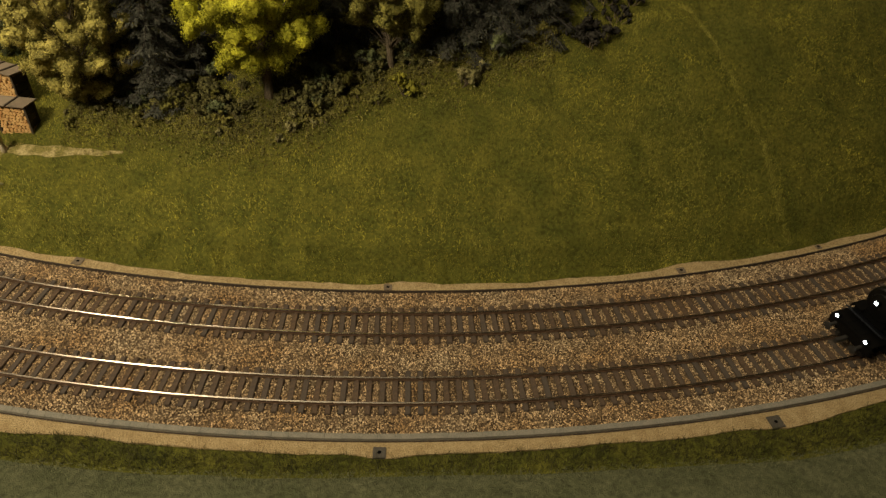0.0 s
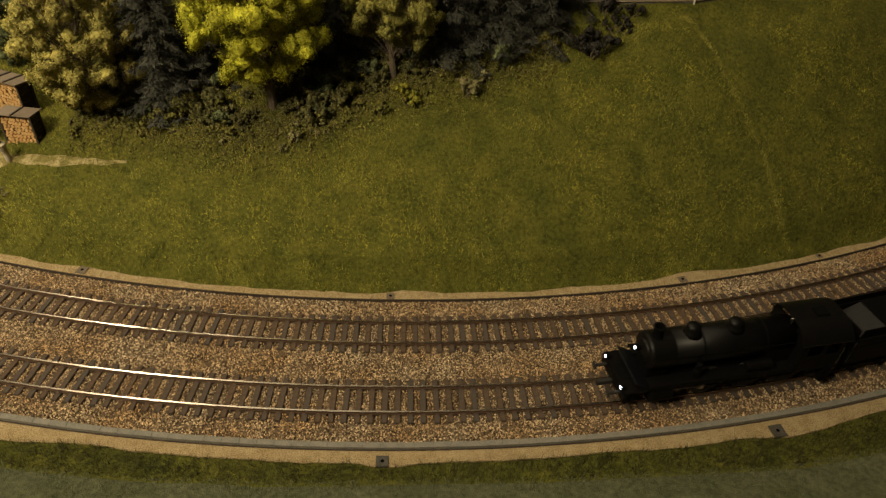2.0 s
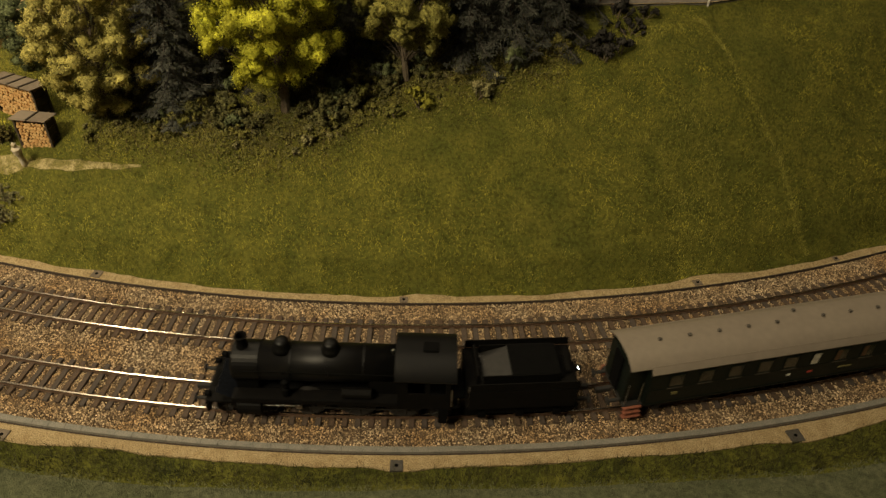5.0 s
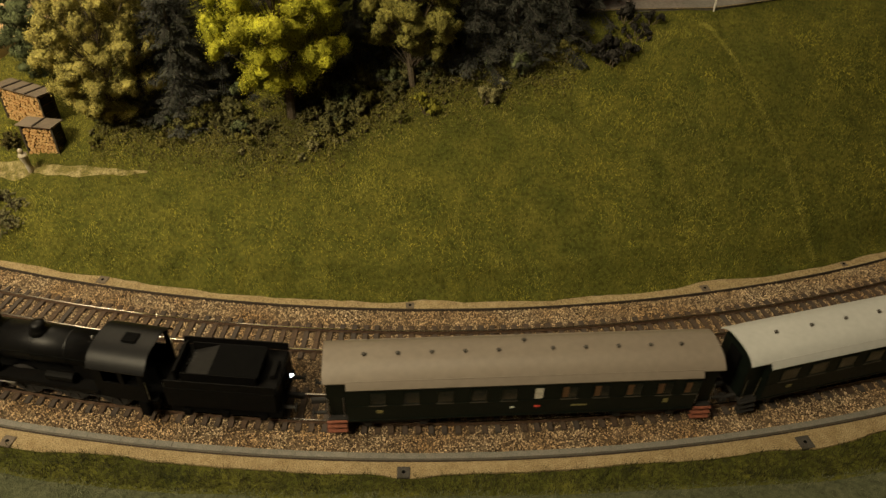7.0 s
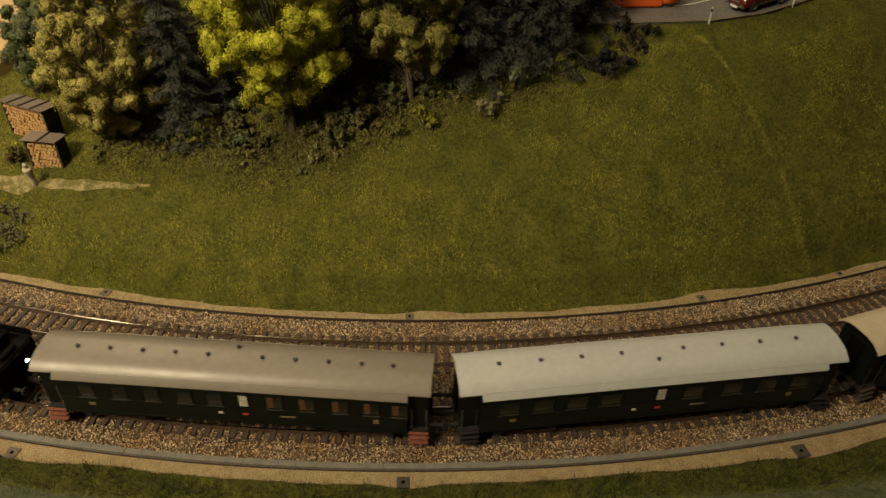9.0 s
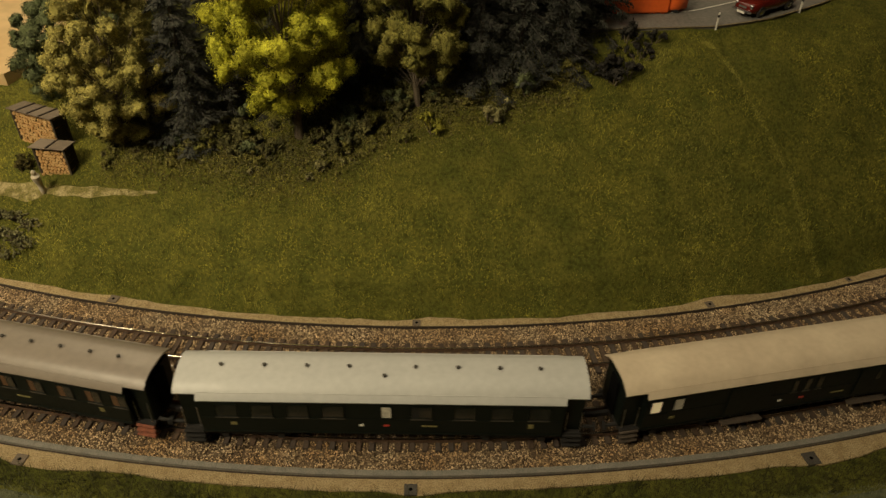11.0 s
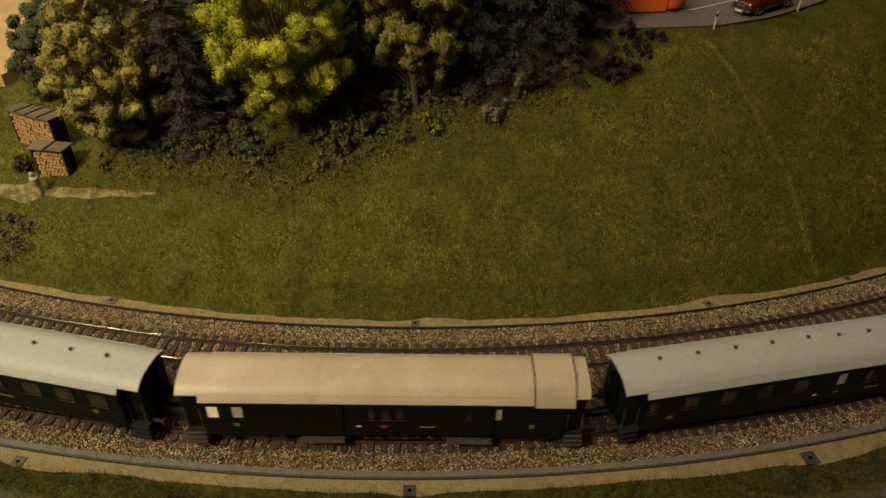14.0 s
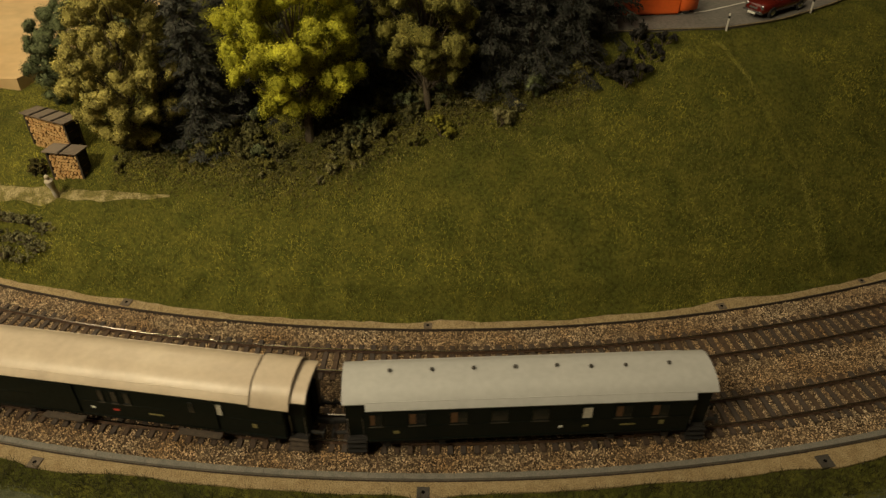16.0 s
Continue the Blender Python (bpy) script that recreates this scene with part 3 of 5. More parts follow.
def sand_lane():
    verts, faces = [], []
    angles = np.linspace(-0.50, -0.127, 120)
    for a in angles:
        mid = np.interp(a, [-0.6, -0.255, -0.211, -0.133, -0.10], [0.040, 0.046, 0.052, 0.063, 0.066])
        half = np.interp(a, [-0.6, -0.22, -0.16, -0.125], [0.0060, 0.0050, 0.0030, 0.0003]) * (1 + 0.9 * noise.noise((a * 60, 2, 2)))
        for k in range(5):
            r = BANK - mid - half * (k - 2) / 2
            x, y = CX + r * math.sin(a), CY - r * math.cos(a)
            verts.append((x, y, height(x, y) + (0.0008 if 0 < k < 4 else -0.0008)))
    for i in range(len(angles) - 1):
        for k in range(4):
            p = 5 * i + k
            faces.append((p, p + 1, p + 6, p + 5))
    tagged(new("sand_lane", mesh_of("sand_lane", verts, faces, M["lane"], True)), "pale dry lane below the woodpiles", "path", kind="structure")


sand_lane()
lane = grass_spots(16000, BANK - 0.085, BANK - 0.030, -0.45, -0.11, 15, lambda a, r: on_sand_lane(a, BANK - r))
blades("dry_lane_grass", lane, 0.0022, 0.00022, M["grass_dry"], "dry trampled straw on the lane by the woodpiles", 16)


def trodden_path():
    """Faint line of drier grass down the meadow."""
    knots = [(0.316, 0.155), (0.322, 0.149), (0.332, 0.100), (0.344, 0.056), (0.343, 0.021), (0.345, 0.004)]
    rng = np.random.default_rng(21)
    out = []
    for _ in range(2600):
        k = rng.uniform(0, 1) * (len(knots) - 1)
        i = min(int(k), len(knots) - 2)
        f = k - i
        a = knots[i][0] * (1 - f) + knots[i + 1][0] * f + rng.normal(0, 0.0017)
        rho = knots[i][1] * (1 - f) + knots[i + 1][1] * f
        r = BANK - rho
        x, y = CX + r * math.sin(a), CY - r * math.cos(a)
        out.append((x, y, height(x, y) - 0.0003))
    blades("trodden_grass", np.array(out), 0.0021, 0.00013, M["grass_pale"], "faint trodden trail of dry grass on the meadow", 22)


trodden_path()


# road on the plateau
def road():
    verts, faces = [], []
    angles = np.linspace(0.12, 0.80, 90)
    for a in angles:
        near = road_edge(a)
        for off, z in ((0.0, 0.1130), (0.0, 0.1192), (-0.13, 0.1192), (-0.13, 0.1130)):
            r = near + off
            verts.append((CX + r * math.sin(a), CY - r * math.cos(a), z))
    for i in range(len(angles) - 1):
        for k in range(3):
            p = 4 * i + k
            faces.append((p, p + 1, p + 5, p + 4))
    tagged(new("road", mesh_of("road", verts, faces, M["asphalt"])), "worn grey asphalt road on the hill", "road", kind="structure")

    def stripe(name, off, wide, mat, label, z):
        v, f = [], []
        for a in angles:
            for d in (off(a), off(a) - wide):
                r = road_edge(a) + d
                v.append((CX + r * math.sin(a), CY - r * math.cos(a), z))
        for i in range(len(angles) - 1):
            p = 2 * i
            f.append((p, p + 1, p + 3, p + 2))
        tagged(new(name, mesh_of(name, v, f, mat)), label, "road marking", kind="structure")

    stripe("road_marking", lambda a: -np.interp(a, [0.25, 0.265, 0.307, 0.381, 0.5], [0.028, 0.030, 0.028, 0.037, 0.045]), 0.0013, M["white_paint"], "white line painted along the road", 0.1195)
    stripe("road_verge", lambda a: 0.0010, 0.0010, M["sand"], "pale sandy verge at the road's edge", 0.1189)


road()

# bare board behind the landscape
tagged(new("baseboard", mesh_of("baseboard", [(-0.9, 0.50, 0.0625), (-0.385, 0.535, 0.0625), (-0.33, 0.70, 0.0625), (-0.25, 0.95, 0.0625), (-0.9, 0.95, 0.0625),
      (-0.9, 0.50, 0.05), (-0.385, 0.535, 0.05), (-0.33, 0.70, 0.05), (-0.25, 0.95, 0.05), (-0.9, 0.95, 0.05)],
      [(0, 1, 2, 3, 4), (9, 8, 7, 6, 5), (0, 5, 6, 1), (1, 6, 7, 2), (2, 7, 8, 3), (3, 8, 9, 4), (4, 9, 5, 0)], M["board"])),
      "bare tan plywood board behind the trees", "board", kind="structure")


# ---- the train ----
def wheelset(parent, x, r, tread=0.0028):
    """Two wheels on an axle, turning about its own middle."""
    bm = lathe([(0.0006, -0.0082), (0.0006, 0.0082)], (0, 0, 0), (0, 1, 0), 8)
    for side in (-1, 1):
        y = side * 0.0081
        lathe([(r * 0.55, y - 0.0014), (r, y - 0.0014), (r, y + 0.0010), (r * 0.85, y + 0.0014), (r * 0.3, y + 0.0008)], (0, 0, 0), (0, 1, 0), 20, bm)
        for k in range(8):
            a = k * math.pi / 4
            tube((0, y + side * 0.0014, 0), (r * 0.85 * math.cos(a), y + side * 0.0014, r * 0.85 * math.sin(a)), 0.0004, bm=bm, sides=5)
    ob = part("wheelset", bm, M["underframe"], parent)
    ob.location = (x, 0, r)
    TURNING.append((ob, x, r))
    return ob


TURNING = []


def bogie(parent, x):
    b = part("bogie", box(-0.0185, 0.0185, -0.0125, -0.0105, 0.0040, 0.0085, 0.0006), M["underframe"], parent)
    bm = bmesh.new()
    bm.from_mesh(b.data)
    box(-0.0185, 0.0185, 0.0105, 0.0125, 0.0040, 0.0085, 0.0006, bm)
    box(-0.003, 0.003, -0.0115, 0.0115, 0.0055, 0.0095, 0.0005, bm)
    for dx in (-0.0145, 0.0145):
        for y in (-0.0128, 0.0128):
            box(dx - 0.002, dx + 0.002, y - 0.001, y + 0.001, 0.0035, 0.0078, 0.0004, bm)
    bm.to_mesh(b.data)
    bm.free()
    b.location = (x, 0, 0)
    wheelset(b, -0.0145, 0.0052)
    wheelset(b, 0.0145, 0.0052)
    return b


def buffers(parent, x, way, z=0.0120):
    for y in (-0.0100, 0.0100):
        b = part("buffer", lathe([(0.0011, 0), (0.0011, 0.0045), (0.0008, 0.0046), (0.0008, 0.0062), (0.0025, 0.0064), (0.0025, 0.0070), (0.0012, 0.0073)], (x, y, z), (way, 0, 0), 14), M["underframe"], parent)
    hook = box(x, x + way * 0.009, -0.0012, 0.0012, z - 0.004, z - 0.001, 0.0003) if way > 0 else box(x + way * 0.009, x, -0.0012, 0.0012, z - 0.004, z - 0.001, 0.0003)
    part("coupling", hook, M["underframe"], parent)


def roof_mesh(length, half, eave, rise, notch, notch_half, thick=0.0008, n=40):
    """Barrel roof; over the end platforms it is cut back to a narrower arc."""
    def ring(x, h):
        pts = []
        for k in range(n + 1):
            u = -1 + 2 * k / n
            y = u * h
            pts.append((x, y, eave + rise * (1 - (abs(y) / half) ** 3.2)))
        return pts
    stations = [(-length / 2, notch_half), (-length / 2 + notch, notch_half), (-length / 2 + notch, half), (length / 2 - notch, half), (length / 2 - notch, notch_half), (length / 2, notch_half)]
    bm = bmesh.new()
    rows = []
    for x, h in stations:
        top = [bm.verts.new(p) for p in ring(x, h)]
        low = [bm.verts.new((p[0], p[1] * 0.985, p[2] - thick)) for p in ring(x, h)]
        rows.append((top, low))
    for i in range(0, 6, 2):
        (t0, l0), (t1, l1) = rows[i], rows[i + 1]
        for k in range(n):
            bm.faces.new((t0[k], t1[k], t1[k + 1], t0[k + 1]))
            bm.faces.new((l0[k + 1], l1[k + 1], l1[k], l0[k]))
        for t, l, flip in ((t0, l0, 1), (t1, l1, -1)):
            for k in range(n):
                q = (t[k], t[k + 1], l[k + 1], l[k])
                bm.faces.new(q if flip > 0 else q[::-1])
        for k in (0, n):
            bm.faces.new((t0[k], l0[k], l1[k], t1[k]))
    bmesh.ops.recalc_face_normals(bm, faces=bm.faces)
    return bm


def roof_z(y, half, eave, rise):
    return eave + rise * (1 - (abs(y) / half) ** 3.2)


def coach(name, label, length, roof_mat, windows, vents, plain_window, curtains, steps_mat, van=False):
    """A coach with its middle at the origin, rails at z = 0, running towards +x."""
    top = thing(name, label, "railway coach", group="coaches of the train")
    half, eave, rise = 0.0170, 0.0362, 0.0078
    notch, body_half = 0.0115, 0.0160
    inner = length / 2 - notch
    part("body", box(-inner, inner, -body_half, body_half, 0.0112, eave + 0.0006, 0.0006), M["green"], top)
    for way in (-1, 1):
        lo, hi = sorted((way * (inner - 0.0002), way * (length / 2 - 0.0012)))
        part("vestibule", box(lo, hi, -0.0118, 0.0118, 0.0115, eave + 0.0025, 0.0005), M["green"], top)
        x = way * (length / 2 - 0.0002)
        lo, hi = sorted((x - way * 0.0012, x + way * 0.0002))
        part("gangway", box(lo, hi, -0.0048, 0.0048, 0.0125, 0.0375, 0.0006), M["loco_dark"], top, "black gangway frame")
        for y in (-0.0135, 0.0135):
            for xx in (way * (inner + 0.0018), way * (length / 2 - 0.0020)):
                part("handrail", tube((xx, y, 0.0125), (xx, y, 0.0270), 0.00028, sides=6), M["steel"], top, "thin pale handrail")
            platform = part("step", box(*sorted((way * (inner + 0.0004), way * (length / 2 - 0.0008))), *sorted((y, y * 1.18)), 0.0098, 0.0106, 0.0002), steps_mat, top)
            for z, out in ((0.0066, 1.22), (0.0036, 1.26)):
                part("step", box(*sorted((way * (inner + 0.0004), way * (length / 2 - 0.0008))), *sorted((y, y * out)), z, z + 0.0008, 0.0002), steps_mat, top)
            hang = bmesh.new()
            for xx in (inner + 0.0008, length / 2 - 0.0012):
                box(*sorted((way * xx - 0.0003, way * xx + 0.0003)), *sorted((y * 1.02, y * 1.06)), 0.0036, 0.0106, 0, hang)
            part("step_hanger", hang, M["underframe"], top)
    part("roof", roof_mesh(length, half, eave, rise, notch, 0.0148), roof_mat, top, smooth=False)
    for side in (-1, 1):
        y = side * 0.0143
        part("rain_strip", tube((-inner, y, roof_z(y, half, eave, rise)), (inner, y, roof_z(y, half, eave, rise)), 0.00022, sides=6), roof_mat, top)
    sole = box(-length / 2 + 0.001, length / 2 - 0.001, -0.0145, 0.0145, 0.0095, 0.0112, 0.0003)
    part("underframe", sole, M["underframe"], top)
    gear = bmesh.new()
    box(-0.022, -0.004, -0.010, 0.010, 0.0045, 0.0094, 0.0006, gear)
    box(0.006, 0.020, 0.004, 0.012, 0.0050, 0.0094, 0.0006, gear)
    tube((0.008, -0.007, 0.0065), (0.026, -0.007, 0.0065), 0.0024, bm=gear)
    part("brake_gear", gear, M["underframe"], top)
    for x in (-length / 2 + 0.036, length / 2 - 0.036):
        bogie(top, x)
    buffers(top, length / 2 - 0.0005, 1)
    buffers(top, -length / 2 + 0.0005, -1)
    for side in (1, -1):
        y = side * body_half
        for i, (x, wide, kind) in enumerate(windows):
            z0, z1 = (0.0240, 0.0325)
            frame_bm = bmesh.new()
            t = 0.0005
            yy = sorted((y - side * 0.0002, y + side * 0.0004))
            box(x - wide / 2 - t, x + wide / 2 + t, *yy, z0 - t, z0, 0, frame_bm)
            box(x - wide / 2 - t, x + wide / 2 + t, *yy, z1, z1 + t, 0, frame_bm)
            box(x - wide / 2 - t, x - wide / 2, *yy, z0, z1, 0, frame_bm)
            box(x + wide / 2, x + wide / 2 + t, *yy, z0, z1, 0, frame_bm)
            win = part("window", frame_bm, M["green"], top)
            mat = {"white": M["white_pane"], "lit": M["lit_window"]}.get(kind, M["pane"])
            part("pane", box(x - wide / 2, x + wide / 2, *sorted((y - side * 0.0003, y + side * 0.00012)), z0, z1), mat, win)
            if kind == "curtain":
                lean = box(x + wide * 0.08, x + wide / 2, *sorted((y + side * 0.0001, y + side * 0.0002)), z0 + 0.0004, z1, 0)
                part("curtain", lean, M["curtain"], win, "ochre curtain behind the glass")
            if kind == "plain" or kind == "curtain":
                part("lower_rail", box(x - wide / 2 - t, x + wide / 2 + t, *sorted((y - side * 0.0001, y + side * 0.0007)), z0 - 0.0010, z0 - 0.0006), M["sash"], win)
        trim = bmesh.new()
        box(-inner + 0.0005, inner - 0.0005, *sorted((y - side * 0.0002, y + side * 0.00025)), 0.0225, 0.0230, 0, trim)
        box(-inner + 0.0005, inner - 0.0005, *sorted((y - side * 0.0002, y + side * 0.00035)), 0.0112, 0.0122, 0, trim)
        part("waist_moulding", trim, M["green"], top)
        marks = [(inner * 0.82, 0.0032, 0.0021, "yellow_mark"), (-inner * 0.82, 0.0026, 0.0030, "yellow_mark"), (plain_window - 0.0220 * 1, 0.0080, 0.0011, "yellow_mark"),
                 (plain_window, 0.0030, 0.0014, "red_mark" if not curtains or steps_mat == M["step_red"] else "yellow_mark"), (plain_window + 0.0130, 0.0022, 0.0014, "white_paint")]
        for x, w, h, m in marks:
            part("lettering", box(x - w / 2, x + w / 2, *sorted((y - side * 0.0001, y + side * 0.00018)), 0.0172, 0.0172 + h), M[m], top)
    for x, y in vents:
        z = roof_z(y, half, eave, rise)
        part("roof_vent", lathe([(0.0006, -0.0006), (0.0006, 0.0008), (0.0011, 0.0009), (0.0010, 0.0014), (0.0003, 0.0017)], (x, y, z), (0, 0, 1), 10), M["iron"], top, "small grey mushroom vent")
    return top


def window_row(xs, wide, kind="plain"):
    return [(x, wide, kind) for x in xs]


def make_coaches():
    made = []
    # first coach: ten windows, frosted one in the middle, row of eleven vents
    w = [(x, 0.0078, "plain") for x in (0.075, 0.058, 0.041, 0.024, 0.0085)] + [(-0.0065, 0.0046, "white")] + [(x, 0.0078, "curtain") for x in (-0.0225, -0.039, -0.056, -0.072, -0.0865)]
    v = [(x, 0.0008) for x in (0.0815, 0.0645, 0.0475, 0.0305, 0.0135)] + [(-0.0005, -0.0058)] + [(x, 0.0008) for x in (-0.0145, -0.0315, -0.0485, -0.0655, -0.0815)]
    made.append((coach("passenger_coach", "dark green coach, warm grey roof, rust-red steps", 0.204, M["roof_warm"], w, v, -0.0065, True, M["step_red"]), 0.6568, 0.066))
    w = [(x, 0.0105, "plain") for x in (0.079, 0.061, 0.043, 0.025)] + [(-0.002, 0.0050, "white")] + [(x, 0.0105, "plain") for x in (-0.020, -0.042, -0.061, -0.080)]
    v = [(x, 0.0) for x in (0.0825, 0.0605, 0.0388, 0.0172)] + [(-0.0010, 0.0060)] + [(x, 0.0) for x in (-0.0166, -0.0383, -0.0596, -0.0803)]
    made.append((coach("passenger_coach", "dark green coach with pale grey roof and nine vents", 0.209, M["roof_pale"], w, v, -0.002, False, M["underframe"]), 0.8746, 0.068))
    w = [(0.0865, 0.0056, "lit"), (0.0740, 0.0054, "white"), (0.0370, 0.0040, "plain"), (0.0300, 0.0040, "plain"), (0.0065, 0.0030, "plain"), (-0.0010, 0.0034, "plain"), (-0.0080, 0.0034, "plain"), (-0.0575, 0.0044, "white")]
    van = coach("luggage_van", "dark green luggage van with cream roof and guard's cupola", 0.208, M["roof_cream"], w, [], 0.0, False, M["wood_step"])
    for side in (1, -1):
        for x in (0.0330, -0.0440):
            y = side * 0.0160
            door = part("sliding_door", box(x - 0.0125, x + 0.0125, *sorted((y + side * 0.0002, y + side * 0.0008)), 0.0130, 0.0345, 0.0002), M["green"], van)
            part("foot_board", box(x - 0.012, x + 0.012, *sorted((y - side * 0.002, y + side * 0.0022)), 0.0062, 0.0070, 0.0002), M["wood_step"], van)
        part("door_pane", box(-0.0450, -0.0420, *sorted((side * 0.0165, side * 0.0170)), 0.0245, 0.0320), M["pane"], van)
    half, eave, rise = 0.0180, 0.0358, 0.0106
    cup = roof_mesh(0.0190, half, eave, rise, 0.0001, 0.0180)
    cupola = part("cupola_roof", cup, M["roof_cream"], van, "raised cream cupola roof")
    cupola.location = (-0.0858, 0, 0)
    # front rim coloured dark to stand in for the shadow line at the cupola's gap
    for x, rim_mat in ((-0.0758, "cover"), (-0.0957, "roof_cream")):
        rim = roof_mesh(0.0009, 0.0181, eave + 0.0001, rise + 0.0002, 0.0001, 0.0181)
        r = part("cupola_rim", rim, M[rim_mat], van)
        r.location = (x, 0, 0)
    made.append((van, 1.0985, 0.068))
    w = [(0.0790, 0.0060, "curtain")] + [(x, 0.0085, "curtain") for x in (0.0580, 0.0370)] + [(x, 0.0085, "plain") for x in (0.0160, -0.0050)] + [(-0.0290, 0.0050, "white")] + [(x, 0.0085, "curtain") for x in (-0.0480, -0.0670)]
    v = [(x, -0.0020) for x in (0.0715, 0.0500, 0.0285, 0.0070, -0.0145)] + [(-0.0320, -0.0005), (-0.0500, -0.0005), (-0.0730, -0.0010)]
    made.append((coach("passenger_coach", "dark green last coach with pale grey roof", 0.191, M["roof_pale"], w, v, -0.0290, True, M["underframe"]), 1.3132, 0.060))
    return made


def locomotive():
    """Engine: buffer beam at x = 0.067, rear of the cab at x = -0.070."""
    top = thing("steam_locomotive", "black steam locomotive with lit white headlamps", "locomotive")
    F = 0.0660
    part("frame", box(-0.066, F - 0.004, -0.0060, 0.0060, 0.0075, 0.0165, 0.0004), M["loco_dark"], top)
    part("buffer_beam", box(F - 0.0045, F - 0.0025, -0.0160, 0.0160, 0.0085, 0.0150, 0.0004), M["loco_side"], top)
    buffers(top, F - 0.0025, 1, 0.0120)
    part("front_deck", box(F - 0.0165, F - 0.0026, -0.0155, 0.0155, 0.0152, 0.0162, 0.0003), M["loco_side"], top)
    # plate below the smokebox, its blue sheen painted into the colour
    apron = box(-0.0060, 0.0060, -0.0140, 0.0140, -0.0004, 0.0004, 0.0002, turn=pose(F - 0.0135, 0, 0.0185, 0, -32, 0))
    part("apron_plate", apron, M["apron"], top, "steel plate below the smokebox, reflected blue sheen put into its colour")
    for side in (1, -1):
        part("running_board", box(-0.036, F - 0.0165, *sorted((side * 0.0085, side * 0.0160)), 0.0186, 0.0194, 0.0002), M["loco_side"], top)
        valance = box(-0.036, F - 0.0165, *sorted((side * 0.0156, side * 0.0161)), 0.0165, 0.0186)
        part("valance", valance, M["loco_side"], top)
        cyl = lathe([(0.0040, 0), (0.0055, 0.0004), (0.0055, 0.0125), (0.0040, 0.0130)], (F - 0.031, side * 0.0118, 0.0105), (1, 0, 0), 18)
        box(F - 0.030, F - 0.0185, *sorted((side * 0.0080, side * 0.0150)), 0.0130, 0.0180, 0.0006, cyl)
        part("cylinder", cyl, M["loco_side"], top)
        rods = tube((F - 0.031, side * 0.0125, 0.0105), (F - 0.050, side * 0.0125, 0.0105), 0.0004, sides=6)
        box(F - 0.051, F - 0.048, *sorted((side * 0.0115, side * 0.0135)), 0.0090, 0.0122, 0.0003, rods)
        part("piston_rod", rods, M["steel"], top)
        part("coupling_rod", box(-0.040, 0.012, *sorted((side * 0.0105, side * 0.0112)), 0.0072, 0.0086, 0.0003), M["underframe"], top)
        part("handrail", tube((-0.036, side * 0.0108, 0.0345), (F - 0.020, side * 0.0108, 0.0345), 0.00022, sides=6), M["loco_dark"], top)
        pump = lathe([(0.0012, 0), (0.0022, 0.0004), (0.0022, 0.0050), (0.0012, 0.0056), (0.0018, 0.0062), (0.0018, 0.0100), (0.0008, 0.0105)], (0.022 if side > 0 else -0.008, side * 0.0122, 0.0194), (0, 0, 1), 12)
        part("air_pump", pump, M["loco_dark"], top)
        box_tank = lathe([(0.0022, 0), (0.0028, 0.0003), (0.0028, 0.0150), (0.0022, 0.0153)], (-0.022, side * 0.0125, 0.0225), (1, 0, 0), 12)
        part("air_tank", box_tank, M["loco_side"], top)
        part("cab_steps", box(-0.0610, -0.0560, *sorted((side * 0.0120, side * 0.0160)), 0.0040, 0.0150, 0.0004), M["loco_dark"], top)
    # boiler, smokebox and fittings
    zc, rb = 0.0315, 0.0102
    part("boiler", lathe([(rb, 0), (rb, 0.072)], (-0.036, 0, zc), (1, 0, 0), 36), M["loco"], top, smooth=False)
    for p in scene.collection.objects[-1].data.polygons:
        p.use_smooth = len(p.vertices) == 4
    smoke = lathe([(rb + 0.0004, 0), (rb + 0.0004, 0.0130), (rb - 0.0004, 0.0140), (rb - 0.0030, 0.0142), (rb - 0.0034, 0.0150), (0.0030, 0.0160), (0.0008, 0.0166)], (0.0355, 0, zc), (1, 0, 0), 36)
    part("smokebox", smoke, M["loco"], top)
    for x in (-0.018, 0.001, 0.019):
        part("boiler_band", lathe([(rb + 0.00025, 0), (rb + 0.00025, 0.0009)], (x, 0, zc), (1, 0, 0), 36), M["loco"], top)
    part("saddle", box(0.0365, 0.0485, -0.0075, 0.0075, 0.0165, 0.0245, 0.0006), M["loco_dark"], top)
    part("firebox", box(-0.0362, -0.0200, -0.0098, 0.0098, 0.0150, 0.0330, 0.0010), M["loco_side"], top)
    part("chimney", lathe([(0.0036, -0.0005), (0.0028, 0.0010), (0.0025, 0.0035), (0.0027, 0.0062), (0.0034, 0.0066), (0.0033, 0.0072), (0.0022, 0.0072), (0.0020, 0.0040)], (0.0443, 0, zc + rb), (0, 0, 1), 22), M["loco_dark"], top)
    for x, tall in ((0.0241, 0.0056), (-0.0007, 0.0052)):
        dome = lathe([(0.0056, -0.0010), (0.0044, 0.0008), (0.0040, 0.0018), (0.0040, tall * 0.66), (0.0033, tall * 0.90), (0.0018, tall), (0.0004, tall + 0.0002)], (x, 0, zc + rb), (0, 0, 1), 22)
        part("dome", dome, M["loco"], top, smooth=True)
        part("dome_pipe", tube((x, 0.0035, zc + rb), (x - 0.001, 0.0104, zc + 0.001), 0.0005, sides=6), M["loco_dark"], top)
    part("whistle", lathe([(0.0004, 0), (0.0004, 0.0020), (0.0008, 0.0021), (0.0008, 0.0040), (0.0002, 0.0044)], (-0.0325, 0.0030, zc + rb - 0.0003), (0, 0, 1), 8), M["steel"], top)
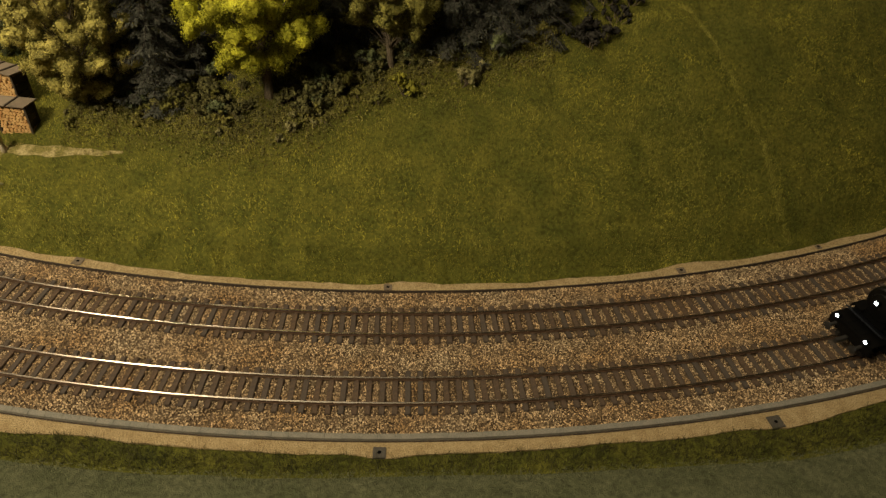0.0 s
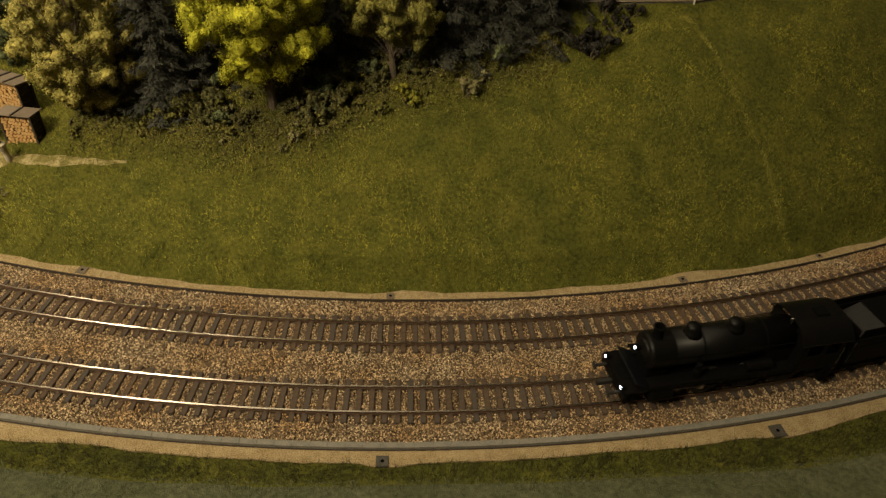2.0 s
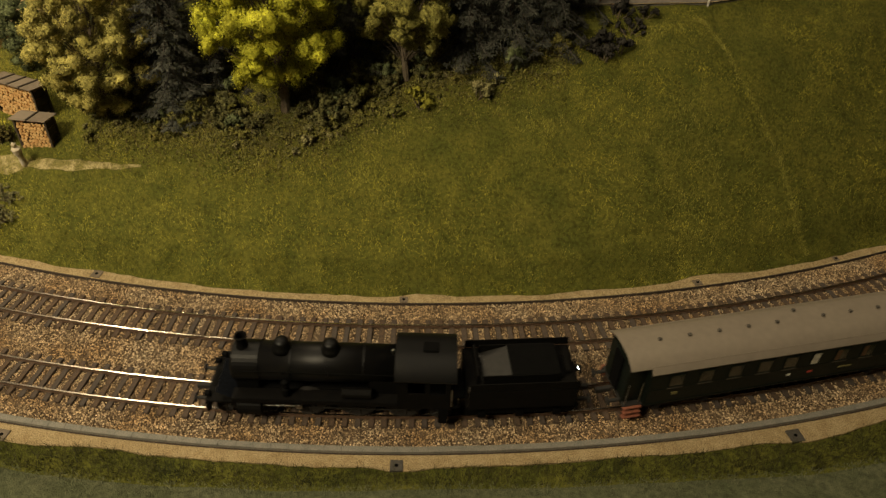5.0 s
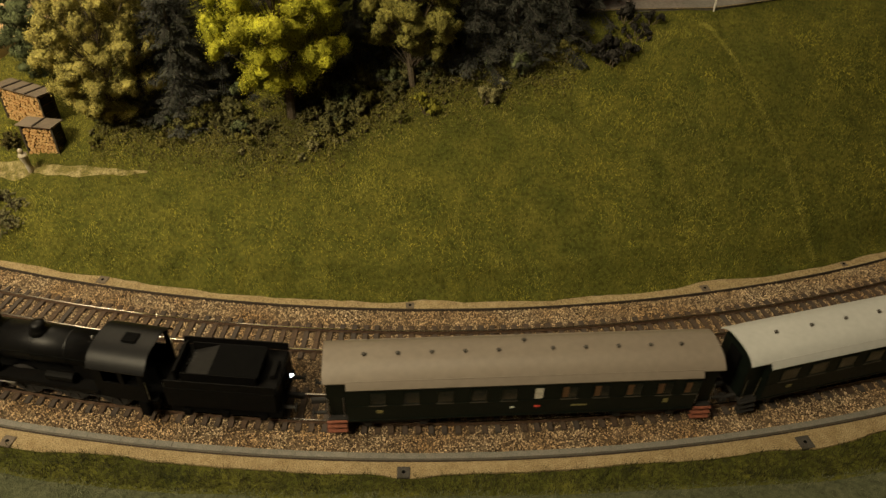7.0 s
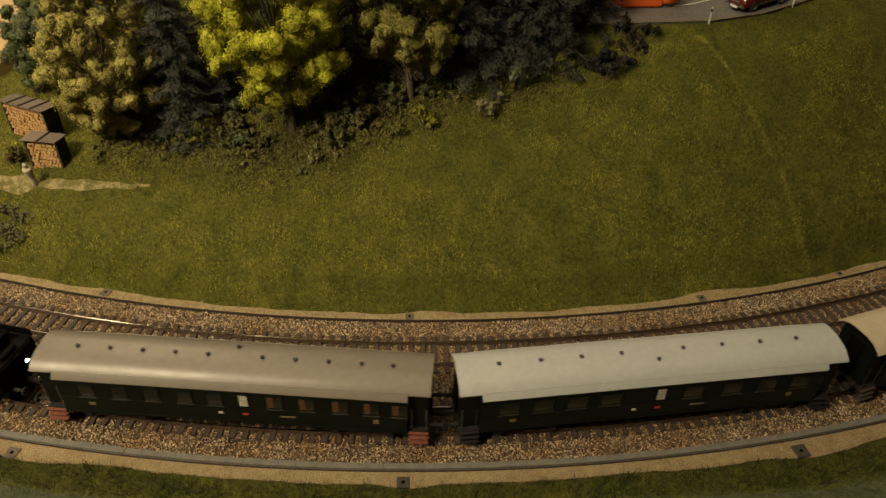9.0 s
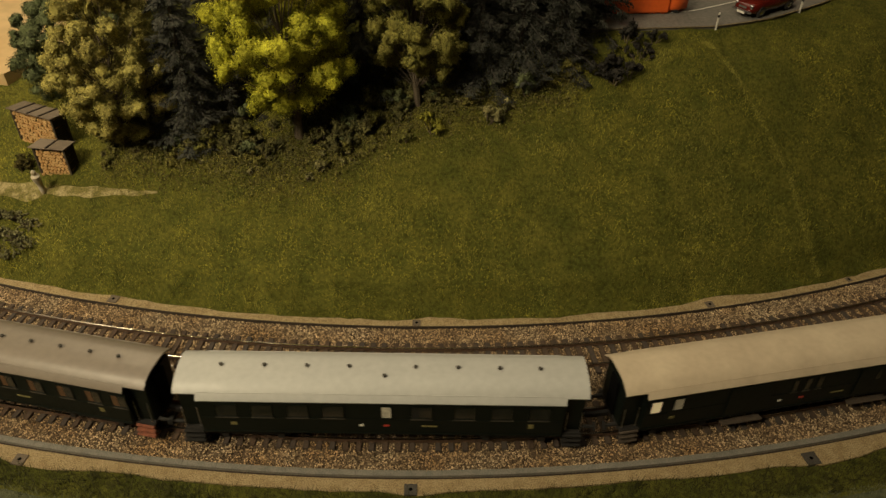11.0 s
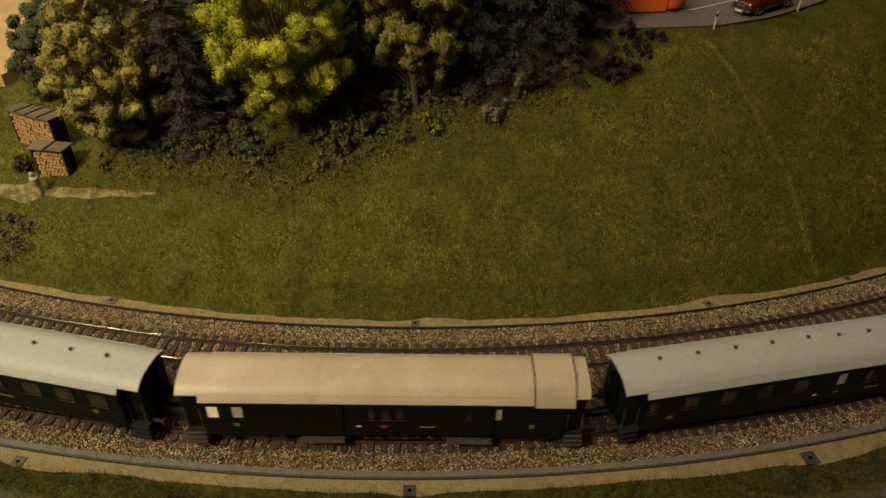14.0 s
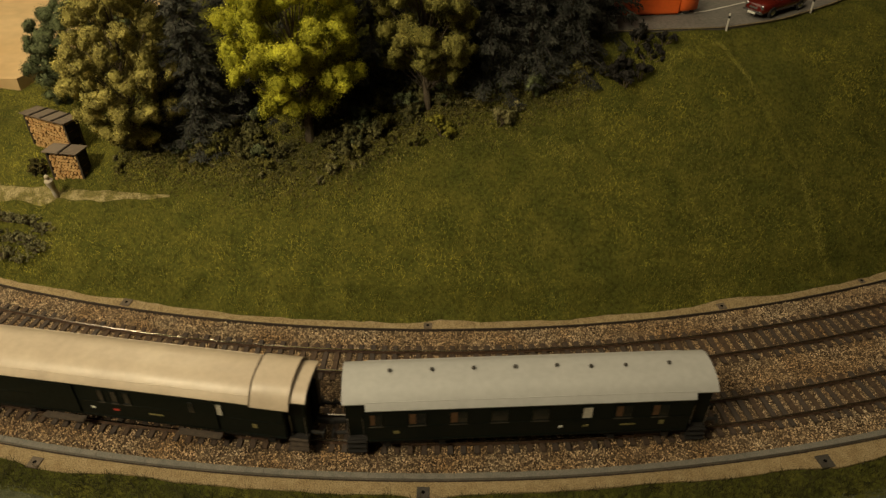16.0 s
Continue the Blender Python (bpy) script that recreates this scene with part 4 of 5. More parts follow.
    # cab
    for side in (1, -1):
        y = side * 0.0152
        yy = sorted((y - side * 0.0006, y + side * 0.0002))
        wall = part("cab_side", box(-0.0620, -0.0350, *yy, 0.0150, 0.0265), M["loco_side"], top)
        for x0, x1 in ((-0.0620, -0.0595), (-0.0515, -0.0490), (-0.0400, -0.0350)):
            part("window_post", box(x0, x1, *yy, 0.0265, 0.0348), M["loco_side"], wall)
        part("cant_rail", box(-0.0620, -0.0350, *yy, 0.0348, 0.0372), M["loco_side"], wall)
        part("cab_handrail", tube((-0.0626, side * 0.0150, 0.0170), (-0.0626, side * 0.0150, 0.0300), 0.0003, sides=6), M["steel"], wall)
    part("cab_front", box(-0.0362, -0.0350, -0.0146, 0.0146, 0.0150, 0.0400), M["loco_side"], top)
    part("cab_floor", box(-0.0660, -0.0362, -0.0145, 0.0145, 0.0150, 0.0160), M["loco_dark"], top)
    roof = part("cab_roof", roof_mesh(0.0310, 0.0168, 0.0372, 0.0075, 0.0002, 0.0168), M["loco"], top)
    roof.location = (-0.0492, 0, 0)
    part("roof_hatch", box(-0.0555, -0.0475, -0.0035, 0.0035, 0.0442, 0.0456, 0.0005), M["loco_dark"], top)
    # lamps
    for name, x, y, z in (("headlamp", F - 0.0035, 0.0112, 0.0172), ("headlamp", F - 0.0035, -0.0112, 0.0172), ("headlamp", F - 0.0125, 0.0, 0.0350)):
        body = part(name, lathe([(0.0011, 0), (0.0016, 0.0003), (0.0016, 0.0030), (0.0014, 0.0030), (0.0014, 0.0022)], (x - 0.001, y, z), (1, 0, 0), 14), M["loco_dark"], top)
        part("lens", lathe([(0.0013, 0), (0.0012, 0.0004), (0.0006, 0.0006)], (x + 0.0011, y, z), (1, 0, 0), 14), M["lamp_glow"], body, "glowing white lamp lens")
        if z < 0.03:
            part("lamp_iron", box(x - 0.0006, x + 0.0008, y - 0.0005, y + 0.0005, 0.0150, z - 0.0013), M["loco_dark"], body)
    part("lamp_iron", box(F - 0.0150, F - 0.0125, -0.0005, 0.0005, 0.0325, 0.0338), M["loco_dark"], top)
    for x in (0.012, -0.014, -0.038):
        wheelset(top, x, 0.0098)
    for x in (0.0335, 0.0560):
        wheelset(top, x, 0.0050)
    wheelset(top, -0.057, 0.0060)
    return top


def tender():
    top = thing("tender", "black locomotive tender with coal bunker", "tender")
    h = 0.0290
    part("tank", box(-h, h, -0.0155, 0.0155, 0.0125, 0.0275, 0.0008), M["loco_side"], top)
    for side in (1, -1):
        part("side_sheet", box(-h + 0.0002, h - 0.0015, *sorted((side * 0.0150, side * 0.0156)), 0.0275, 0.0325), M["loco_side"], top)
        part("frame", box(-h, h, *sorted((side * 0.0118, side * 0.0128)), 0.0055, 0.0124, 0.0004), M["loco_dark"], top)
        for x in (-0.020, 0.0, 0.020):
            part("axle_box", box(x - 0.0022, x + 0.0022, *sorted((side * 0.0126, side * 0.0142)), 0.0040, 0.0090, 0.0005), M["loco_dark"], top)
        part("bunker_side", box(-0.0175, 0.0205, *sorted((side * 0.0104, side * 0.0110)), 0.0274, 0.0335), M["loco_side"], top)
        part("handrail", tube((h - 0.001, side * 0.0148, 0.014), (h - 0.001, side * 0.0148, 0.030), 0.0003, sides=6), M["steel"], top)
    part("bunker_cover", box(-0.0195, 0.0060, -0.0106, 0.0106, 0.0330, 0.0337, 0.0002), M["loco_dark"], top)
    part("bunker_back", box(-0.0182, -0.0174, -0.0110, 0.0110, 0.0274, 0.0333), M["loco_side"], top)
    part("front_sheet", box(h - 0.0060, h - 0.0050, -0.0110, 0.0110, 0.0274, 0.0345), M["loco_side"], top)
    bm = box(-0.0080, 0.0080, -0.0100, 0.0100, -0.0005, 0.0005, turn=pose(0.0130, 0, 0.0302, 0, 20, 0))
    part("coal_chute", bm, M["dusty_plate"], top, "worn grey-brown sloping chute plate")
    rng = random.Random(5)
    lumps = bmesh.new()
    for _ in range(110):
        x, y = rng.uniform(0.0070, 0.0215), rng.uniform(-0.0098, 0.0098)
        m = pose(x, y, 0.0292 - (x - 0.013) * 0.2, rng.uniform(0, 180), rng.uniform(0, 180), 0) @ Matrix.Diagonal((1, rng.uniform(0.6, 1), rng.uniform(0.6, 1), 1))
        bmesh.ops.create_icosphere(lumps, subdivisions=1, radius=rng.uniform(0.0006, 0.0012), matrix=m)
    part("coal", lumps, M["coal"], top)
    part("filler", box(-0.0265, -0.0235, -0.0060, 0.0060, 0.0275, 0.0300, 0.0005), M["loco_side"], top)
    ladder = bmesh.new()
    for y in (-0.0030, 0.0030):
        box(-h - 0.0008, -h - 0.0003, y - 0.0003, y + 0.0003, 0.0130, 0.0290, 0, ladder)
    for z in np.arange(0.015, 0.029, 0.0028):
        box(-h - 0.0008, -h - 0.0003, -0.0030, 0.0030, z, z + 0.0004, 0, ladder)
    part("ladder", ladder, M["loco_dark"], top)
    part("drag_beam", box(-h - 0.0015, -h, -0.0150, 0.0150, 0.0085, 0.0130, 0.0003), M["loco_side"], top)
    buffers(top, -h - 0.0012, -1)
    lamp = part("tail_lamp", lathe([(0.0010, 0), (0.0015, 0.0003), (0.0015, 0.0026), (0.0013, 0.0026)], (-h - 0.0006, -0.0030, 0.0215), (-1, 0, 0), 14), M["loco_dark"], top)
    part("lens", lathe([(0.0012, 0), (0.0010, 0.0006), (0.0005, 0.0008)], (-h - 0.0030, -0.0030, 0.0215), (-1, 0, 0), 14), M["lamp_glow"], lamp, "glowing white lamp lens")
    part("drawbar", box(h, h + 0.006, -0.0020, 0.0020, 0.0085, 0.0105, 0.0003), M["loco_dark"], top)
    part("fall_plate", box(h - 0.001, h + 0.0055, -0.0100, 0.0100, 0.0160, 0.0165), M["loco_dark"], top)
    for x in (-0.020, 0.0, 0.020):
        wheelset(top, x, 0.0056)
    return top


COACHES = make_coaches()
LOCO, TENDER = locomotive(), tender()
# vehicle, distance of its middle along the track at the start, half its wheelbase
TRAIN = COACHES + [(LOCO, 0.4055, 0.030), (TENDER, 0.5037, 0.020)]
# seconds and metres run by the train since the start
RUN = [
    (0.0, 0.0000),
    (0.5, 0.0364),
    (1.0, 0.0748),
    (1.5, 0.1108),
    (2.0, 0.1486),
    (2.5, 0.1847),
    (3.0, 0.2221),
    (3.5, 0.2577),
    (4.0, 0.2941),
    (6.5, 0.4868),
    (7.0, 0.5270),
    (7.5, 0.5642),
    (8.0, 0.6019),
    (8.5, 0.6377),
    (9.0, 0.6751),
    (11.5, 0.8565),
    (12.0, 0.8937),
    (12.5, 0.9289),
    (13.0, 0.9671),
    (13.5, 1.0037),
    (14.0, 1.0426),
    (14.5, 1.0787),
    (15.0, 1.1172),
    (15.5, 1.1530),
    (16.0, 1.1900),
]


# ---- trees and shrubs ----
def on_ground(x, y):
    return Vector((x, y, height(x, y)))


def puff_shape(level):
    """Corners and faces of a small rounded core."""
    bm = bmesh.new()
    bmesh.ops.create_icosphere(bm, subdivisions=level, radius=1.0)
    v = np.array([tuple(p.co) for p in bm.verts])
    bm.verts.index_update()
    f = np.array([[p.index for p in q.verts] for q in bm.faces])
    bm.free()
    return v, f


PUFF = {1: puff_shape(1), 2: puff_shape(2)}


def leaf_cloud(centres, radii, per, leaf, rng, squash=0.8, subs=7, level=1):
    """Small leaves on compact uneven tufts, several to a clump, and the dense twiggy cores inside the tufts."""
    out, nor, core_v, core_f, base = [], [], [], [], 0
    shape, faces = PUFF[level]
    for c, rad in zip(centres, radii):
        for k in range(subs):
            way = rng.normal(size=3) + [0, 0, 0.25]
            way /= np.linalg.norm(way)
            mid = np.asarray(c) + way * rad * rng.uniform(0.35, 0.75) * [1, 1, squash]
            size = rad * rng.uniform(0.42, 0.68) * rng.uniform(0.65, 1.3, 3)
            core_v.append(mid + shape * size * rng.uniform(0.55, 0.90, (len(shape), 1)))
            core_f.append(faces + base)
            base += len(shape)
            n = max(8, int(per / subs * (rad / 0.008) ** 2))
            d = rng.normal(size=(n, 3)) + [0, -0.1, 0.25]
            d /= np.linalg.norm(d, axis=1, keepdims=True)
            p = mid + d * size * (rng.uniform(0.72, 1.14, n) * (1 + 0.18 * np.sin(9 * d[:, 0] + 7 * d[:, 2] + k)))[:, None]
            u = rng.normal(size=(n, 3))
            u -= (u * d).sum(1, keepdims=True) * d * 0.6
            u /= np.linalg.norm(u, axis=1, keepdims=True)
            w = np.cross(u, d + rng.normal(0, 0.5, (n, 3)))
            w /= np.linalg.norm(w, axis=1, keepdims=True)
            s = (leaf * rng.uniform(0.6, 1.3, n))[:, None]
            out.append(np.stack([p - u * s, p - w * s * 0.9 + d * s * 0.3, p + u * s, p + w * s * 0.9 - d * s * 0.2], 1))
            q = (p - np.asarray(c)) / rad * 0.65 + d * 0.65 + rng.normal(0, 0.26, (n, 3)) + [0, 0, 0.05]
            nor.append(q / np.linalg.norm(q, axis=1, keepdims=True))
    return np.concatenate(out), np.concatenate(nor), np.concatenate(core_v), np.concatenate(core_f)


def cores(verts, faces, mat):
    me = bpy.data.meshes.new("foliage_core")
    me.from_pydata(verts.tolist(), [], faces.tolist())
    me.materials.append(mat)
    me.update()
    return me


def broadleaf(name, label, base, tall, wide, first, mat, seed, per=1150, leaf=0.00052, lean=(0, 0), clumps=64):
    """A tree with a tapered trunk, limbs and a crown of leaf clumps with gaps."""
    rng = np.random.default_rng(seed)
    base = Vector(base)
    top = thing(name, label, "tree", Matrix.Translation(base))
    centres, radii = [], []
    tries = 0
    while len(centres) < clumps and tries < 4000:
        tries += 1
        h = rng.uniform(0, 1)
        prof = math.sin(math.pi * (0.10 + 0.86 * h) ** 0.85) ** 0.65
        a = rng.uniform(0, 2 * math.pi)
        d = wide / 2 * prof * rng.uniform(0.25, 1.0) ** 0.5
        c = np.array([lean[0] * h + d * math.cos(a), lean[1] * h + d * math.sin(a), first + (tall - first) * h])
        rad = wide * rng.uniform(0.095, 0.165)
        if all(np.linalg.norm(c - q) > 0.70 * (rad + s) for q, s in zip(centres, radii)):
            centres.append(c)
            radii.append(rad)
    bm = bmesh.new()
    spine = [Vector((lean[0] * f + rng.normal(0, 0.0008), lean[1] * f, tall * 0.85 * f)) for f in (0, 0.15, 0.35, 0.6, 1.0)]
    spine[0] = Vector((0, 0, -0.003))
    for i in range(4):
        tube(spine[i], spine[i + 1], wide * 0.042 * (1 - 0.22 * i), wide * 0.042 * (1 - 0.22 * (i + 1)), 9, bm)
    part("trunk", bm, M["bark"], top)
    limbs = bmesh.new()
    for c in centres:
        c = Vector(c)
        f = min(0.95, max(0.2, (c.z - first * 0.5) / tall * 0.9))
        k = min(3, int(f * 4))
        start = spine[k].lerp(spine[k + 1], f * 4 - k if f * 4 - k < 1 else 1.0)
        start.z = min(start.z, c.z - 0.002)
        tube(start, c, wide * 0.006, wide * 0.002, 5, limbs, False)
    part("limb_mass", limbs, M["bark"], top)
    leaves, facing, core_v, core_f = leaf_cloud(centres, radii, per, leaf, rng, subs=5, level=2)
    crown = part("crown", soup("crown", leaves, 4, M[mat], facing), None, top)
    part("foliage_core", cores(core_v, core_f, M[mat]), None, crown)
    return top


def spruce(label, base, tall, wide, seed, mat="needles"):
    """Dark conifer with tiers of drooping branches hung with needles."""
    rng = np.random.default_rng(seed)
    top = thing("spruce_tree", label, "tree", Matrix.Translation(base), group="dark spruces")
    part("trunk", tube((0, 0, -0.003), (0, 0, tall), wide * 0.035, 0.0004, 8), M["bark"], top)
    quads, bent = [], []
    twigs = bmesh.new()
    tiers = int(tall / 0.0095)
    for i in range(tiers):
        f = i / tiers
        reach = wide / 2 * (1 - f) ** 0.75 + 0.003
        count = 8 if f < 0.7 else 6
        for k in range(count):
            a = 2 * math.pi * (k + rng.uniform(-0.3, 0.3) + 0.5 * (i % 2)) / count
            z = tall * (0.07 + 0.92 * f) + rng.normal(0, 0.0016)
            ln = reach * rng.uniform(0.7, 1.15)
            droop, lift = rng.uniform(0.45, 0.80), rng.uniform(0.10, 0.35)

            def spot(u, side=0.0):
                h = z + ln * (0.08 * u - droop * u ** 1.6 + lift * u ** 4) - abs(side) * 0.45
                return np.stack([np.cos(a) * ln * u - np.sin(a) * side, np.sin(a) * ln * u + np.cos(a) * side, h], -1)
            knots = spot(np.array([0.05, 0.4, 0.75, 1.0]))
            for p, q in zip(knots, knots[1:]):
                tube(p, q, 0.00045, 0.0003, 4, twigs, False)
            n = max(24, int(ln / 0.00012))
            u = rng.uniform(0.12, 1.0, n) ** 0.8
            side = rng.normal(0, 1, n) * ln * 0.16 * (1.15 - u * 0.8)
            p = spot(u, side) + rng.normal(0, 0.0004, (n, 3))
            d = np.stack([np.cos(a) * 0.7 - np.sin(a) * np.sign(side) * 0.8, np.sin(a) * 0.7 + np.cos(a) * np.sign(side) * 0.8, rng.uniform(-1.1, 0.1, n)], 1) + rng.normal(0, 0.25, (n, 3))
            d /= np.linalg.norm(d, axis=1, keepdims=True)
            s = rng.uniform(0.0012, 0.0027, n)[:, None]
            w = np.cross(d, rng.normal(0, 0.5, (n, 3)) + [0, 0, 1.0])
            w /= np.linalg.norm(w, axis=1, keepdims=True)
            w = w * 0.00042
            quads.append(np.stack([p - w, p + w, p + d * s + w * 0.4, p + d * s - w * 0.4], 1))
            up = np.stack([np.cos(a) * u * 0.7, np.sin(a) * u * 0.7, np.full(n, 0.9)], 1) + rng.normal(0, 0.25, (n, 3))
            bent.append(up / np.linalg.norm(up, axis=1, keepdims=True))
    part("branch_frame", twigs, M["spruce_bark"], top)
    part("needle_crown", soup("needle_crown", np.concatenate(quads), 4, M[mat], np.concatenate(bent)), None, top)
    return top


def shrub(name, label, base, wide, tall, mat, seed, per=420, leaf=0.00060, group="undergrowth at the forest edge", clumps=9):
    rng = np.random.default_rng(seed)
    base = Vector(base)
    top = thing(name, label, "shrub", Matrix.Translation(base), group=group)
    centres, radii = [], []
    for _ in range(clumps):
        a, d = rng.uniform(0, 2 * math.pi), wide / 2 * rng.uniform(0, 0.8)
        rad = min(wide, tall) * rng.uniform(0.18, 0.36)
        centres.append(np.array([d * math.cos(a), d * math.sin(a), rng.uniform(0.15, 0.8) * tall]))
        radii.append(rad)
    stems = bmesh.new()
    for c in centres:
        tube((rng.normal(0, 0.001), rng.normal(0, 0.001), -0.004), Vector(c), 0.0005, 0.0002, 5, stems, False)
    part("stem", stems, M["bark"], top)
    leaves, facing, core_v, core_f = leaf_cloud(centres, radii, per, leaf, rng, subs=5)
    foliage = part("foliage", soup("foliage", leaves, 4, M[mat], facing), None, top)
    part("foliage_core", cores(core_v, core_f, M[mat]), None, foliage)
    return top


broadleaf("broadleaf_tree", "bright yellow-green broadleaf tree at the forest edge", on_ground(-0.1260, 0.4522), 0.145, 0.084, 0.030, "leaf_yellow", 31, lean=(-0.008, 0.0), clumps=72)
broadleaf("broadleaf_tree", "olive green broadleaf tree among dark spruces", on_ground(-0.0438, 0.4776), 0.125, 0.070, 0.028, "leaf_olive", 32, lean=(-0.006, 0.0))
broadleaf("broadleaf_tree", "tan-olive broadleaf tree beside the woodpiles", on_ground(-0.253, 0.448), 0.125, 0.070, 0.012, "leaf_tan", 33, lean=(0.004, 0.01), clumps=85)
broadleaf("broadleaf_tree", "bluish green tree behind the woodpiles", on_ground(-0.325, 0.520), 0.075, 0.060, 0.006, "leaf_green", 34)
broadleaf("broadleaf_tree", "bluish green tree behind the woodpiles", on_ground(-0.300, 0.555), 0.085, 0.060, 0.008, "leaf_green", 35)

for i, (x, y, tall, wide) in enumerate([(-0.205, 0.462, 0.125, 0.062), (-0.185, 0.500, 0.160, 0.075), (-0.235, 0.515, 0.150, 0.070),
                                        (-0.085, 0.500, 0.150, 0.070), (-0.140, 0.520, 0.160, 0.075), (-0.035, 0.530, 0.160, 0.075),
                                        (0.000, 0.500, 0.120, 0.066), (0.028, 0.508, 0.125, 0.064), (0.055, 0.512, 0.110, 0.058),
                                        (0.030, 0.550, 0.150, 0.070), (0.078, 0.545, 0.120, 0.060), (0.060, 0.590, 0.150, 0.070), (-0.010, 0.580, 0.16, 0.075)]):
    spruce("dark grey-green spruce with drooping branches", on_ground(x, y), tall, wide, 50 + i)

# undergrowth along the forest edge: place, width, height, leaves
rng_shrub = random.Random(9)
EDGE = [(-0.262, 0.430), (-0.235, 0.432), (-0.205, 0.430), (-0.175, 0.424), (-0.147, 0.416), (-0.118, 0.420), (-0.093, 0.427), (-0.075, 0.442), (-0.050, 0.456), (-0.020, 0.464), (0.010, 0.470), (0.040, 0.480), (0.070, 0.486)]
for i in range(210):
    k = rng_shrub.uniform(0, len(EDGE) - 1.001)
    j = int(k)
    f = k - j
    depth = min(0.045, max(-0.010, rng_shrub.gauss(0.016, 0.014)))
    x = EDGE[j][0] * (1 - f) + EDGE[j + 1][0] * f + rng_shrub.uniform(-0.004, 0.004)
    y = EDGE[j][1] * (1 - f) + EDGE[j + 1][1] * f + depth + 0.006
    if abs(x + 0.128) < 0.013 and y < 0.456 or abs(x + 0.042) < 0.010 and y < 0.478:
        continue                    # the trunks stand clear
    front = depth < 0.006
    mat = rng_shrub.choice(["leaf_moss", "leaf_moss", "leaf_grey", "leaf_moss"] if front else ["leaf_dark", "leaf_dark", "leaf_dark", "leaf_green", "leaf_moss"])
    w = rng_shrub.uniform(0.005, 0.011) if front else rng_shrub.uniform(0.011, 0.020)
    words = {"leaf_moss": "low moss-green shrub at the forest edge", "leaf_dark": "dark green undergrowth under the trees", "leaf_green": "bluish green shrub under the trees", "leaf_grey": "low grey-green herb at the forest edge"}[mat]
    shrub("shrub", words, on_ground(x, y), w, w * rng_shrub.uniform(0.45, 0.85), mat, 200 + i)
# leaf litter and low sprouts between the shrubs
def forest_floor():
    rng = np.random.default_rng(77)
    spots = []
    for _ in range(11000):
        k = rng.uniform(0, len(EDGE) - 1.001)
        j = int(k)
        f = k - j
        x = EDGE[j][0] * (1 - f) + EDGE[j + 1][0] * f
        y = EDGE[j][1] * (1 - f) + EDGE[j + 1][1] * f + 0.016 + rng.normal(0, 0.017) + noise.noise((x * 60, 1, 0)) * 0.008
        spots.append((x, y, height(x, y) - 0.0002))
    blades("forest_litter", np.array(spots), 0.0022, 0.00045, M["litter"], "brown leaf litter and low sprouts under the trees", 78, 0.7)


forest_floor()


def ground_cover():
    """Low leafy sprouts that thin out towards the meadow."""
    rng = np.random.default_rng(79)
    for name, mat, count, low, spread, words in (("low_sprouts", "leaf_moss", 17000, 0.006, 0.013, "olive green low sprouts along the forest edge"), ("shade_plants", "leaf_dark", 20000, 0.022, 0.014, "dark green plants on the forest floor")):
        k = rng.uniform(0, len(EDGE) - 1.001, count)
        j = k.astype(int)
        f = k - j
        e = np.array(EDGE)
        x = e[j, 0] * (1 - f) + e[j + 1, 0] * f + rng.normal(0, 0.003, count)
        y = e[j, 1] * (1 - f) + e[j + 1, 1] * f + low + rng.normal(0, spread, count)
        tuft = np.array([noise.noise((p * 190, q * 190, 2)) for p, q in zip(x, y)])
        keep = tuft > rng.uniform(-0.5, 0.25, count)
        x, y, tuft = x[keep], y[keep], tuft[keep]
        n = len(x)
        z = np.array([height(p, q) for p, q in zip(x, y)]) + rng.uniform(0, 1, n) * np.clip(0.0012 + 0.006 * tuft, 0.0005, 0.005)
        p = np.stack([x, y, z], 1)
        d = rng.normal(size=(n, 3)) + [0, -0.6, 1.0]
        d /= np.linalg.norm(d, axis=1, keepdims=True)
        u = np.cross(d, rng.normal(size=(n, 3)))
        u /= np.linalg.norm(u, axis=1, keepdims=True)
        w = np.cross(d, u)
        s = rng.uniform(0.00045, 0.0010, n)[:, None]
        quads = np.stack([p - u * s, p - w * s * 0.6, p + u * s, p + w * s * 0.6], 1)
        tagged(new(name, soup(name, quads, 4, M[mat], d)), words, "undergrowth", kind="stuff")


ground_cover()
shrub("shrub", "yellow-green bush at the meadow's edge", on_ground(-0.033, 0.452), 0.022, 0.016, "leaf_bush", 301, group="bushes")
shrub("shrub", "yellow-green low bush at the meadow's edge", on_ground(-0.050, 0.446), 0.018, 0.008, "leaf_moss", 302, group="bushes")
shrub("shrub", "grey-green bush at the meadow's edge", on_ground(0.008, 0.460), 0.026, 0.014, "leaf_grey", 303, group="bushes")
shrub("shrub", "bluish green bush below the spruces", on_ground(0.035, 0.482), 0.020, 0.018, "leaf_green", 304, group="bushes")
for i, (x, y, w) in enumerate([(0.096, 0.492, 0.024), (0.108, 0.500, 0.026), (0.098, 0.508, 0.028), (0.116, 0.516, 0.024), (0.128, 0.531, 0.020), (0.108, 0.528, 0.028), (0.088, 0.500, 0.026)]):
    shrub("shrub", "blackish brown thicket below the road", on_ground(x, y), w, w * 0.48, "leaf_black", 320 + i, group="dark thicket")
